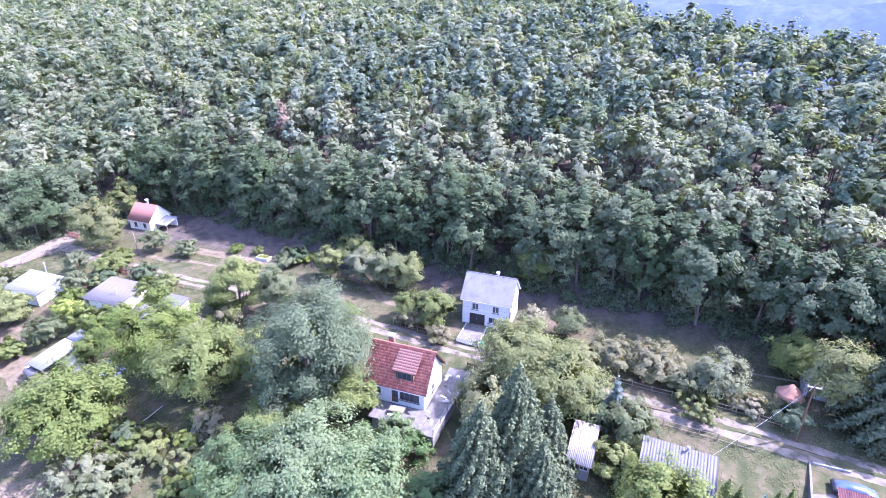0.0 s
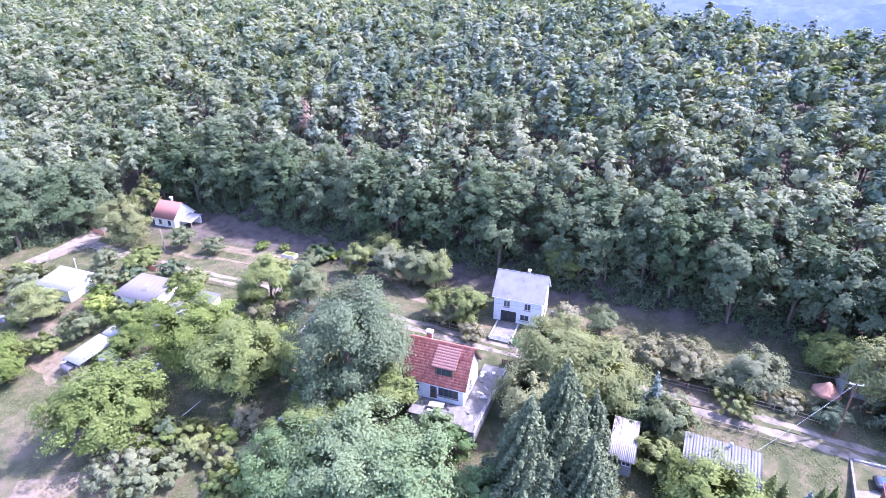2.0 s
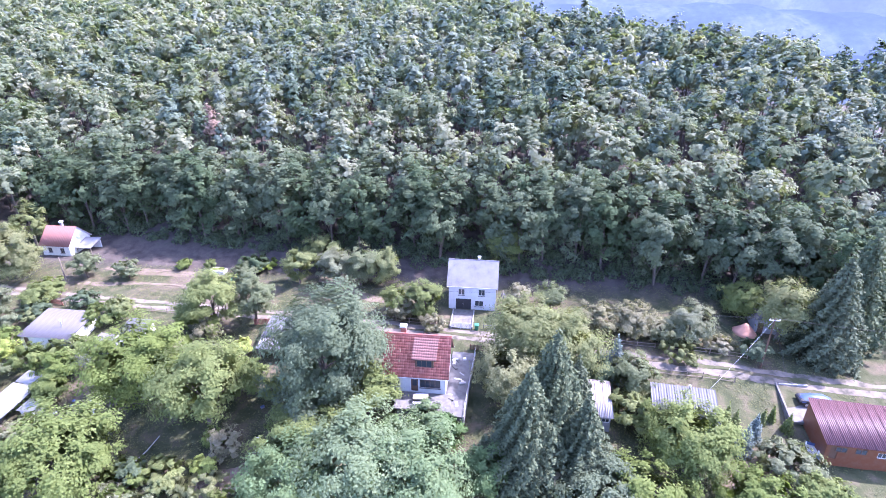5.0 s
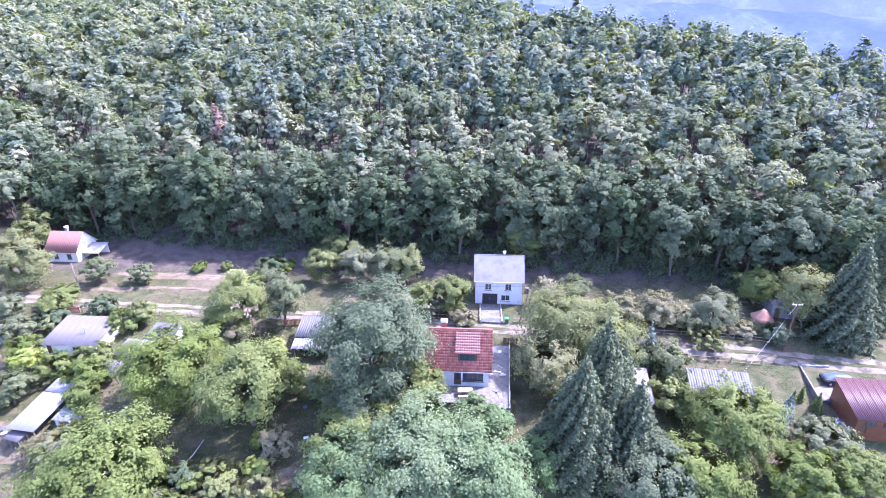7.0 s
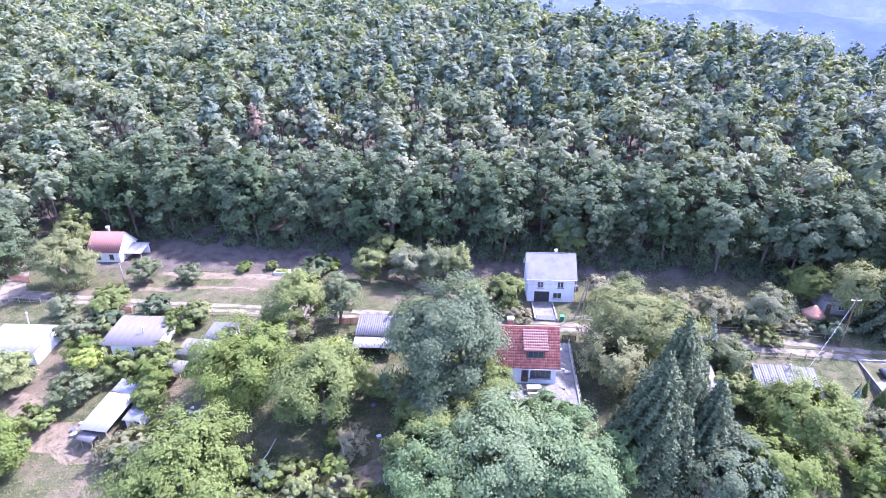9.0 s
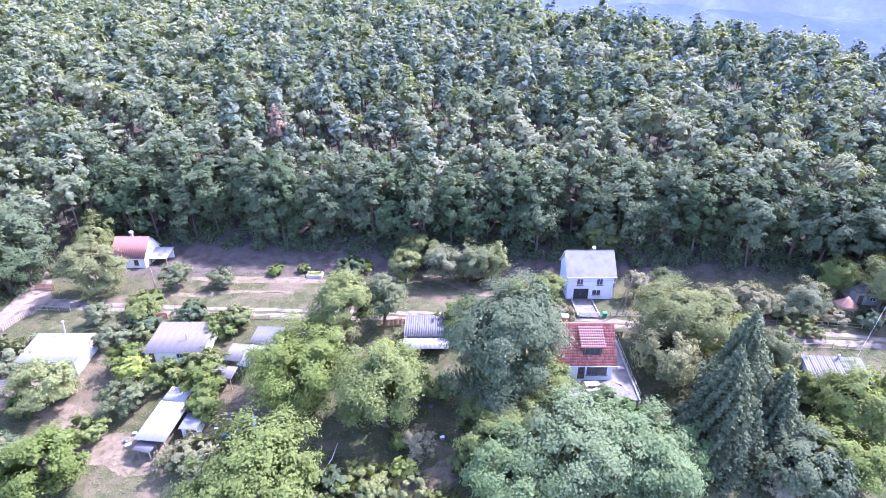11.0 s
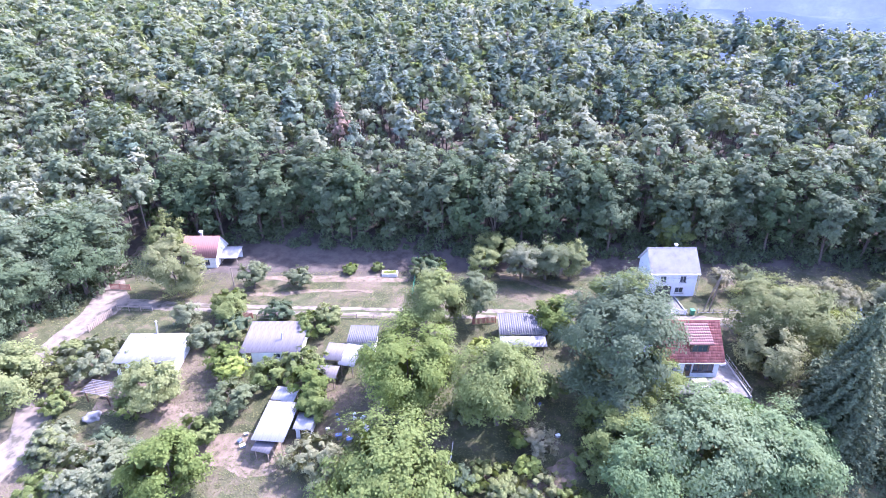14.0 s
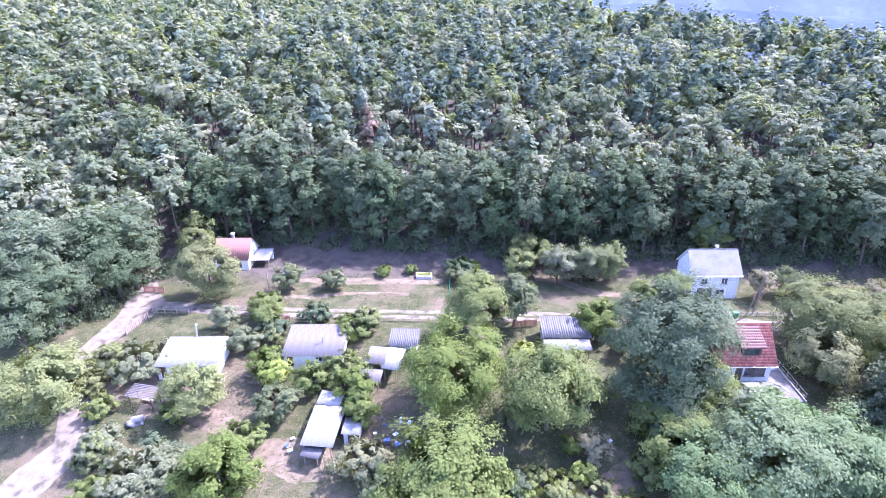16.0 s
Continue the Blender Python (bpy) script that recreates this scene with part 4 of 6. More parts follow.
def build_wood():
    rng = np.random.default_rng(23)
    edge_kinds = []
    for k in range(6):
        h, r = rng.uniform(14.5, 18.0), rng.uniform(3.8, 4.8)
        bm, v, f = broadleaf(rng, h, r, 0.2, 0.21, 4700, M_OAK, "egg", lobes=60, trunk_r=0.24)
        edge_kinds.append((bm, v, f))
    kinds_near, kinds_far, kinds_last, pines_near, pines_far, pines_last = [], [], [], [], [], []
    for k in range(8):
        h, r = rng.uniform(13, 17.0), rng.uniform(2.7, 3.9)
        for heap, low, lobes, n, leaf in ((kinds_near, 0.48, 26, 1080, 0.26), (kinds_far, 0.55, 22, 540, 0.36), (kinds_last, 0.62, 18, 260, 0.50)):
            p, nrm, scale, _ = crown_points(rng, h, r, h * low, lobes, n, reach=(0.55, 0.84))
            heap.append(tri_arrays(rng, p, nrm, leaf * scale * rng.uniform(0.7, 1.3, len(p))))
        h, r = rng.uniform(16.0, 18.5), rng.uniform(2.9, 3.7)
        for heap, low, lobes, n, leaf in ((pines_near, 0.42, 44, 1050, 0.25), (pines_far, 0.48, 36, 560, 0.34), (pines_last, 0.52, 28, 270, 0.47)):
            p, nrm, scale, _ = crown_points(rng, h, r, h * low, lobes, n, "cone", (0.35, 0.85))
            heap.append(tri_arrays(rng, p, nrm, leaf * scale * rng.uniform(0.7, 1.3, len(p))))
    made = [None] * len(edge_kinds)
    heaps = {"oak": [], "pine": [], "dead": []}
    trunks = []
    for x, y, d in wood_places():
        z = float(land(x, y))
        turn, s = rng.uniform(0, 2 * math.pi), rng.uniform(0.86, 1.16)
        if d < 7.5 and x > -175 and x < 60:
            k = int(rng.integers(0, len(edge_kinds)))
            m = pose(x, y, z, 0, 0, math.degrees(turn))
            if made[k] is None:
                bm, v, f = edge_kinds[k]
                made[k] = plant("oak_tree", m, bm, v, f, M_OAK, "leafy dark green oak at the wood's edge", "tree", "trees along the wood's edge")
            else:
                copy_thing(made[k], m)
            continue
        pine = rng.random() < pine_share(x, y)
        near = y < 122
        if y > 172:
            v, f = (pines_last if pine else kinds_last)[int(rng.integers(0, 8))]
        else:
            v, f = (pines_near if near else pines_far)[int(rng.integers(0, 8))] if pine else (kinds_near if near else kinds_far)[int(rng.integers(0, 8))]
        c, q = math.cos(turn) * s, math.sin(turn) * s
        w = np.stack([v[:, 0] * c - v[:, 1] * q + x, v[:, 0] * q + v[:, 1] * c + y, v[:, 2] * s * rng.uniform(0.92, 1.08) + z], 1)
        heaps["pine" if pine else "oak"].append((w, f, np.full(len(f), rng.random())))
        trunks.append((x, y, z))
    for x, y, s in ((-80.7, 108.6, 1.08), (-43.4, 107.4, 0.86)):
        v, f = pines_near[2]
        heaps["dead"].append((v * s * [0.8, 0.8, 1] + [x, y, float(land(x, y))], f, np.full(len(f), 0.4)))
    for key, mat, name, label in (("oak", M_WOODS, "woods", "dense green broadleaf wood covering the hillside"), ("pine", M_PINES, "pine_woods", "blue-green pines scattered through the hillside wood"), ("dead", M_DEAD, "dead_pines", "reddish-brown dead pines in the hillside wood")):
        if not heaps[key]:
            continue
        V, Fs, T, n = [], [], [], 0
        for w, f, t in heaps[key]:
            V.append(w)
            Fs.append(f + n)
            T.append(t)
            n += len(w)
        tagged(raw(name, np.concatenate(V), np.concatenate(Fs), mat, tint=np.concatenate(T)), label, "woods", kind="stuff")
    clumps = []
    for x in np.arange(-128, 62, 0.55):
        e = float(wood_edge(x))
        px, py, r = x + rng.uniform(-1, 1), e + rng.uniform(-1.2, 5.0), rng.uniform(0.7, 2.3)
        n = int(110 * r)
        u = unit(rng, n)
        u[:, 2] = np.abs(u[:, 2])
        p = u * r * rng.uniform(0.55, 1.05, (n, 1)) * [1, 1, rng.uniform(0.7, 1.9)] + [px, py, float(land(px, py)) - 0.1]
        v, f = tri_arrays(rng, p, u + unit(rng, n) * 0.7, 0.22 * rng.uniform(0.7, 1.3, n))
        clumps.append((v, f))
    off = np.cumsum([0] + [len(v) for v, f in clumps])
    tagged(raw("undergrowth", np.concatenate([v for v, f in clumps]), np.concatenate([f + o for (v, f), o in zip(clumps, off)]), M_OAK), "low dark green undergrowth along the wood's edge", "undergrowth", kind="stuff")
    # bare stems, six-sided, one joined mesh
    a = np.arange(6) * math.pi / 3
    ring = np.stack([np.cos(a), np.sin(a), np.zeros(6)], 1)
    V, Fs = [], []
    for i, (x, y, z) in enumerate(t for t in trunks if t[1] < 150):
        V += [ring * [0.2, 0.2, 0] + [x, y, z - 0.3], ring * [0.12, 0.12, 0] + [x, y, z + 11]]
        j = np.arange(6)
        Fs.append(np.stack([j, (j + 1) % 6, (j + 1) % 6 + 6, j + 6], 1) + i * 12)
    tagged(raw("wood_stems", np.concatenate(V), np.concatenate(Fs), M_BARK), "bare brown stems inside the hillside wood", "tree trunks", kind="stuff")


build_wood()


# ---- buildings ----
def sheet_roof(parent, x0, x1, low, high, mat, pitch=0.20, amp=0.035, width=1.05, thick=0.02, name="roof_sheet"):
    """Corrugated sheets side by side from the edge low (y, z) up to high (y, z); each sheet is a part of its own."""
    n = max(1, round((x1 - x0) / width))
    w = (x1 - x0) / n
    waves = max(2, round(w / pitch))
    cols = waves * 4 + 1
    u = np.linspace(0, w + 0.06, cols)
    h = amp * np.cos(np.linspace(0, 2 * math.pi * waves, cols))
    (y0, z0), (y1, z1) = low, high
    l = math.hypot(y1 - y0, z1 - z0)
    ny, nz = -(z1 - z0) / l, (y1 - y0) / l
    if nz < 0:
        ny, nz = -ny, -nz
    V = []
    for lift in (0.0, thick):
        for y, z in ((y0, z0), (y1, z1)):
            V.append(np.stack([u, y + ny * (h + lift), z + nz * (h + lift)], 1))
    V = np.concatenate(V)
    i = np.arange(cols - 1)
    bot = np.stack([i, i + cols, i + cols + 1, i + 1], 1)
    top = np.stack([i + 2 * cols, i + 2 * cols + 1, i + 3 * cols + 1, i + 3 * cols], 1)
    e0 = np.stack([i, i + 1, i + 2 * cols + 1, i + 2 * cols], 1)
    e1 = np.stack([i + cols, i + 3 * cols, i + 3 * cols + 1, i + cols + 1], 1)
    first = None
    for k in range(n):
        if first is None:
            ob = first = raw(name, V, np.concatenate([bot, top, e0, e1]), mat, parent, smooth=False)
        else:
            ob = new(name, first.data)
            ob.parent = parent
        ob.location = (x0 + k * w, 0, 0.004 * (k % 2))


def tiled_slope(name, parent, x0, x1, low, high, mat, wide=0.30, long=0.38, thick=0.05, curve=0.02):
    """A roof slope of overlapping curved tiles, joined into one part."""
    (y0, z0), (y1, z1) = low, high
    l = math.hypot(y1 - y0, z1 - z0)
    d = np.array([0, (y1 - y0) / l, (z1 - z0) / l])
    nrm = np.array([0, -d[2], d[1]])
    if nrm[2] < 0:
        nrm = -nrm
    rows, cols = max(1, int(l / long)), max(1, int((x1 - x0) / wide))
    dl, dw = l / rows, (x1 - x0) / cols
    rng = np.random.default_rng(int(abs(x0 * 10 + y0 * 7)) + 3)
    u = np.array([0.0, 0.2, 0.5, 0.8, 1.0])
    prof = np.array([0.0, 0.6, 1.0, 0.6, 0.0]) * curve
    V, Fs, n = [], [], 0
    base = np.array([x0, y0, z0])
    for r in range(rows):
        for c in range(cols):
            j = rng.normal(0, 0.006)
            pts = []
            for s, lift in ((-0.04, thick + 0.012), (1.04, 0.006)):
                for uu, hh in zip(u, prof):
                    pts.append(base + [(c + uu) * dw, 0, 0] + d * (r + s) * dl + nrm * (lift + hh + j))
            for uu, hh in zip(u, prof):
                pts.append(base + [(c + uu) * dw, 0, 0] + d * (r - 0.04) * dl + nrm * (hh + j))
            V += pts
            for k in range(4):
                Fs += [(n + k, n + k + 1, n + k + 6, n + k + 5), (n + 10 + k, n + 11 + k, n + k + 1, n + k)]
            n += 15
    ob = raw(name, np.array(V), np.array(Fs), mat, parent)
    ob["kind"] = "stuff"
    return ob


def slab(name, parent, x0, x1, low, high, thick, mat, label=""):
    """A sloping board from the edge low (y, z) to high (y, z); its top lies on those edges."""
    (y0, z0), (y1, z1) = low, high
    pts = [(x, y, z - t) for x in (x0, x1) for (y, z) in ((y0, z0), (y1, z1)) for t in (0, thick)]
    return part(name, hull(pts), mat, parent, label)


def wall_with_openings(name, parent, length, height, thick, openings, mat, m, base=0.0):
    """A wall along x from 0 to length, from z base to height, pierced by openings (x0, x1, z0, z1)."""
    xs = sorted({0.0, length, *[v for o in openings for v in o[:2]]})
    zs = sorted({base, height, *[v for o in openings for v in o[2:4]]})
    bm = bmesh.new()
    for a, b in zip(xs, xs[1:]):
        for c, d in zip(zs, zs[1:]):
            mx, mz = (a + b) / 2, (c + d) / 2
            if any(o[0] < mx < o[1] and o[2] < mz < o[3] for o in openings):
                continue
            bmesh.ops.create_cube(bm, size=1, matrix=Matrix.Translation((mx, thick / 2, mz)) @ Matrix.Diagonal((b - a, thick, d - c, 1)))
    bmesh.ops.remove_doubles(bm, verts=bm.verts[:], dist=0.001)
    twice = {}
    for f in bm.faces:
        c = f.calc_center_median()
        twice.setdefault((round(c.x, 3), round(c.y, 3), round(c.z, 3)), []).append(f)
    bmesh.ops.delete(bm, geom=[f for fs in twice.values() if len(fs) > 1 for f in fs], context="FACES_ONLY")
    ob = part(name, bm, mat, parent)
    ob.matrix_local = m
    return ob


def window(parent, m, w, h, mat=None, sill=True, bars=1):
    """A framed window in an opening whose lower left corner is m, facing -y."""
    mat = mat or M_FRAME
    fr = part("window", boxes(((0.035, 0.06, h / 2), (0.07, 0.07, h)), ((w - 0.035, 0.06, h / 2), (0.07, 0.07, h)), ((w / 2, 0.06, 0.035), (w - 0.14, 0.07, 0.07)), ((w / 2, 0.06, h - 0.035), (w - 0.14, 0.07, 0.07)), bevel=0.008), mat, parent)
    fr.matrix_local = m
    n = bars + 1
    for k in range(n):
        pw = (w - 0.14) / n
        part("pane", boxes(((0.07 + pw * (k + 0.5), 0.075, h / 2), (pw - 0.02, 0.012, h - 0.14)), bevel=0), M_GLASS, fr)
    for k in range(bars):
        part("mullion", boxes(((0.07 + (w - 0.14) * (k + 1) / n, 0.055, h / 2), (0.05, 0.05, h - 0.14)), bevel=0.006), mat, fr)
    if sill:
        part("sill", boxes(((w / 2, -0.05, -0.03), (w + 0.16, 0.2, 0.05)), bevel=0.01), M_CONCRETE, fr)
    return fr


def gable_walls(parent, x0, x1, y0, y1, base, eave, ridge, mat, thick=0.25, front=(), back=(), right=(), left=()):
    """Four walls with pointed gables at x0 and x1."""
    wall_with_openings("wall", parent, x1 - x0, eave, thick, list(front), mat, pose(x0, y0, 0), base)
    wall_with_openings("wall", parent, x1 - x0, eave, thick, list(back), mat, pose(x1, y1, 0, 0, 0, 180), base)
    d = y1 - y0 - 2 * thick - 0.006
    wall_with_openings("wall", parent, d, eave, thick, list(right), mat, pose(x1, y0 + thick + 0.003, 0, 0, 0, 90), base)
    wall_with_openings("wall", parent, d, eave, thick, list(left), mat, pose(x0, y1 - thick - 0.003, 0, 0, 0, -90), base)
    ym = (y0 + y1) / 2
    for xa, xb in ((x0, x0 + thick), (x1 - thick, x1)):
        part("gable", hull([(x, y, z) for x in (xa, xb) for y, z in ((y0 + 0.02, eave + 0.003), (y1 - 0.02, eave + 0.003), (ym, ridge))]), mat, parent)


def chimney(parent, x, y, z0, z1, w=0.5, d=0.5, mat=None):
    c = part("chimney", boxes(((x, y, (z0 + z1) / 2), (w, d, z1 - z0)), bevel=0.02), mat or M_GREYPLASTER, parent)
    part("chimney_cap", boxes(((x, y, z1 + 0.05), (w + 0.16, d + 0.16, 0.1)), ((x - w / 3, y, z1 + 0.17), (0.08, d * 0.8, 0.16)), ((x + w / 3, y, z1 + 0.17), (0.08, d * 0.8, 0.16)), ((x, y, z1 + 0.28), (w + 0.2, d + 0.2, 0.07)), bevel=0.01), M_WHITE, c)
    return c


def red_cottage():
    """Cottage with a tiled roof and a shed dormer above a raised terrace."""
    t = thing("cottage", pose(-24.9, 53.3, 0), "white cottage with a red clay-tiled roof and dormer above a terrace", "house")
    x0, x1, y0, y1 = -4.1, 4.1, -3.3, 3.3
    eave, ridge = 2.75, 7.0
    front = [(0.7, 2.0, 0.9, 2.0), (3.5, 4.5, 0.05, 2.15), (4.7, 7.5, 0.75, 2.1)]
    gable_walls(t, x0, x1, y0, y1, -2.2, eave, ridge - 0.3, M_WHITE, front=front, right=[(2.4, 3.4, 0.8, 1.9)])
    window(t, pose(x0 + 0.7, y0, 0.9), 1.3, 1.1)
    window(t, pose(x0 + 4.7, y0, 0.75), 2.8, 1.35, M_DARKWOOD, bars=3)
    d = part("door", boxes(((x0 + 4.0, y0 + 0.1, 1.1), (0.96, 0.07, 2.06)), bevel=0.01), M_DARKWOOD, t, "dark brown wooden door with glass")
    part("pane", boxes(((x0 + 4.0, y0 + 0.055, 1.45), (0.6, 0.012, 1.0)), bevel=0), M_GLASS, d)
    window(t, pose(x1, y0 + 0.253 + 2.4, 0.8, 0, 0, 90), 1.0, 1.1)
    k = (ridge - eave) / (y1 + 0.45)
    lo = (y0 - 0.45, eave - 0.12)
    slab("roof_deck", t, x0 - 0.45, x1 + 0.45, lo, (-0.05, ridge - 0.06), 0.12, M_DARKWOOD)
    slab("roof_deck", t, x0 - 0.45, x1 + 0.45, (y1 + 0.45, eave - 0.12), (0.05, ridge - 0.06), 0.12, M_DARKWOOD)
    tiled_slope("tile_covering", t, x0 - 0.47, x1 + 0.47, (lo[0], lo[1] + 0.06), (-0.02, ridge + 0.01), M_TILE)
    tiled_slope("tile_covering", t, x0 - 0.47, x1 + 0.47, (y1 + 0.45, eave - 0.06), (0.02, ridge + 0.01), M_TILE)
    bm = bmesh.new()
    tube(bm, [(x0 - 0.5, 0, ridge), (x1 + 0.5, 0, ridge)], [0.13, 0.13], 8)
    part("ridge_cap", bm, M_TILE, t)
    for s in (-1, 1):
        part("gutter", rod((x0 - 0.5, s * (y1 + 0.52), eave - 0.14), (x1 + 0.5, s * (y1 + 0.52), eave - 0.14), 0.06), M_METAL, t)
    # dormer with its own flatter roof
    dx0, dx1 = -0.2, 2.6
    do = part("dormer", hull([(x, y, z) for x in (dx0 + 0.15, dx1 - 0.15) for y, z in ((-2.85, 3.45), (-2.85, 5.12), (-0.7, 6.02), (-0.7, 5.5))]), M_DARKWOOD, t)
    window(do, pose(dx0 + 0.35, -2.93, 3.80), dx1 - dx0 - 0.7, 1.12, M_DARKWOOD, sill=False, bars=2)
    slab("dormer_deck", do, dx0 - 0.25, dx1 + 0.25, (-3.12, 5.12), (-0.30, 6.66), 0.1, M_DARKWOOD)
    tiled_slope("dormer_covering", do, dx0 - 0.27, dx1 + 0.27, (-3.15, 5.16), (-0.28, 6.72), M_REDSHEET, wide=0.3, long=0.4)
    chimney(t, -2.1, 0.7, 6.0, 7.6, 0.75, 0.45, M_BRICKRED)
    return t


def terrace():
    t = thing("terrace", pose(-24.9, 48.2, 0), "cracked pale concrete terrace with a low wall", "terrace", kind="structure")
    part("slab", boxes(((1.3, 0.0, -0.12), (7.4, 3.4, 0.24)), bevel=0.03), M_CONCRETE, t)
    part("retaining_wall", boxes(((1.3, -1.2, -1.3), (6.6, 0.3, 2.1)), bevel=0.02), M_GREYPLASTER, t)
    part("step", boxes(((1.4, 0.9, 0.07), (1.4, 0.5, 0.14)), bevel=0.02), M_CONCRETE, t)
    y = thing("yard", pose(-18.7, 53.6, 0), "sunlit pale concrete yard beside the cottage", "yard", kind="structure")
    part("slab", hull([(-2.06, -7.3, -0.2), (0.5, -7.6, -0.25), (1.3, 6.2, -0.2), (-2.06, 6.2, -0.15)] + [(-2.06, -7.3, -1.6), (0.5, -7.6, -1.7), (1.3, 6.2, -0.8), (-2.06, 6.2, -0.8)], 0.02), M_CONCRETE, y)
    part("low_wall", hull([(0.5, -7.7, 0.0), (0.68, -7.7, 0.0), (1.25, 6.2, 0.05), (1.43, 6.2, 0.05), (0.5, -7.7, -1.8), (0.68, -7.7, -1.8), (1.25, 6.2, -1.2), (1.43, 6.2, -1.2)], 0.02), M_GREYPLASTER, y)
    for k in range(7):
        part("post", boxes(((0.6 + 0.125 * k, -7.4 + 2.24 * k, 0.45), (0.09, 0.09, 1.1)), bevel=0.01), M_WOOD, y)
    for zz in (0.35, 0.85):
        part("wire", rod((0.6, -7.4, zz), (1.35, 6.0, zz), 0.015, 5), M_METAL, y)


def white_house():
    t = thing("house", pose(-18.65, 74.5, 0.25), "white two-storey house with a grey slate gable roof", "house")
    x0, x1, y0, y1 = -3.95, 3.95, -3.0, 3.0
    eave, ridge = 4.55, 7.95
    front = [(1.6, 2.7, 2.75, 3.95), (5.0, 6.1, 2.75, 3.95), (1.2, 3.8, 0.0, 2.05), (4.4, 5.9, 0.7, 1.8)]
    gable_walls(t, x0, x1, y0, y1, -0.6, eave, ridge - 0.3, M_WHITE, front=front, right=[(2.3, 3.3, 2.75, 3.85)])
    window(t, pose(x0 + 1.6, y0, 2.75), 1.1, 1.2)
    window(t, pose(x0 + 5.0, y0, 2.75), 1.1, 1.2)
    window(t, pose(x0 + 4.4, y0, 0.7), 1.5, 1.1)
    window(t, pose(x1, y0 + 0.253 + 2.3, 2.75, 0, 0, 90), 1.0, 1.1)
    # near-black doors: the deep shade of the garage recess is in their colour
    g = part("garage_door", boxes(((x0 + 1.85, y0 + 0.14, 1.02), (1.28, 0.06, 2.02)), ((x0 + 3.15, y0 + 0.14, 1.02), (1.28, 0.06, 2.02)), bevel=0.01), M_DARK, t, "garage doors coloured near black for the recess shade")
    part("handle", boxes(((x0 + 2.4, y0 + 0.09, 1.0), (0.04, 0.05, 0.2)), bevel=0.005), M_METAL, g)
    slab("roof_deck", t, x0 - 0.3, x1 + 0.3, (y0 - 0.35, eave - 0.05), (-0.03, ridge - 0.05), 0.12, M_WHITE)
    slab("roof_deck", t, x0 - 0.3, x1 + 0.3, (y1 + 0.35, eave - 0.05), (0.03, ridge - 0.05), 0.12, M_WHITE)
    for s in (-1, 1):
        slab("slate_covering", t, x0 - 0.33, x1 + 0.33, (s * (y1 + 0.40), eave - 0.02), (s * 0.012, ridge + 0.025), 0.035, M_SLATE)
    part("ridge_cap", rod((x0 - 0.34, 0, ridge), (x1 + 0.34, 0, ridge), 0.09), M_SLATE, t)
    part("gutter", rod((x0 - 0.3, y0 - 0.42, eave - 0.1), (x1 + 0.3, y0 - 0.42, eave - 0.1), 0.06), M_METAL, t)
    part("downpipe", rod((x1 + 0.2, y0 - 0.3, eave - 0.15), (x1 + 0.2, y0 - 0.06, 0.0), 0.045), M_METAL, t)
    chimney(t, 0.9, 0.5, 7.0, 8.1, 0.32, 0.32)
    return t


def forest_cottage():
    t = thing("cottage", pose(-104.9, 86.0, 0.1), "cream cottage with a dusty red sheet roof at the wood's edge", "house")
    x0, x1, y0, y1 = -3.1, 3.1, -3.0, 3.0
    eave, ridge = 2.5, 5.7
    gable_walls(t, x0, x1, y0, y1, -0.6, eave, ridge - 0.25, M_CREAM, front=[(1.3, 2.2, 0.9, 2.0), (4.0, 4.9, 0.9, 2.0)], right=[(2.3, 3.2, 0.9, 1.9)])
    for wx in (1.3, 4.0):
        window(t, pose(x0 + wx, y0, 0.9), 0.9, 1.1, M_DARKWOOD)
    for s in (-1, 1):
        slab("roof_deck", t, x0 - 0.3, x1 + 0.25, (s * (y1 + 0.35), eave - 0.08), (s * 0.03, ridge - 0.06), 0.1, M_WHITE)
        sheet_roof(t, x0 - 0.3, x1 + 0.25, (s * (y1 + 0.38), eave - 0.02), (0, ridge), M_REDSHEET, pitch=0.35, amp=0.02)
    chimney(t, -0.4, 0.6, 5.0, 6.2, 0.45, 0.45)
    # lean-to porch on the gable side
    slab("porch_roof", t, x1 + 0.05, x1 + 3.6, (-1.8, 1.75), (1.8, 2.6), 0.08, M_WHITESHEET)
    for px in (x1 + 0.4, x1 + 3.4):
        part("porch_post", boxes(((px, -1.6, 0.5), (0.12, 0.12, 2.4))), M_WOOD, t)
    part("porch_wall", boxes(((x1 + 1.9, 1.4, 0.9), (3.2, 0.2, 2.7))), M_WHITE, t)
    bm = bmesh.new()
    bmesh.ops.create_uvsphere(bm, u_segments=16, v_segments=8, radius=0.5, matrix=Matrix.Diagonal((1, 0.3, 1, 1)))
    dish = part("satellite_dish", bm, M_WHITE, t, smooth=True)
    dish.location = (x1 + 0.7, -1.0, 3.7)
    part("dish_arm", rod((x1 + 0.05, -0.6, 3.5), (x1 + 0.7, -0.95, 3.7), 0.03), M_METAL, t)


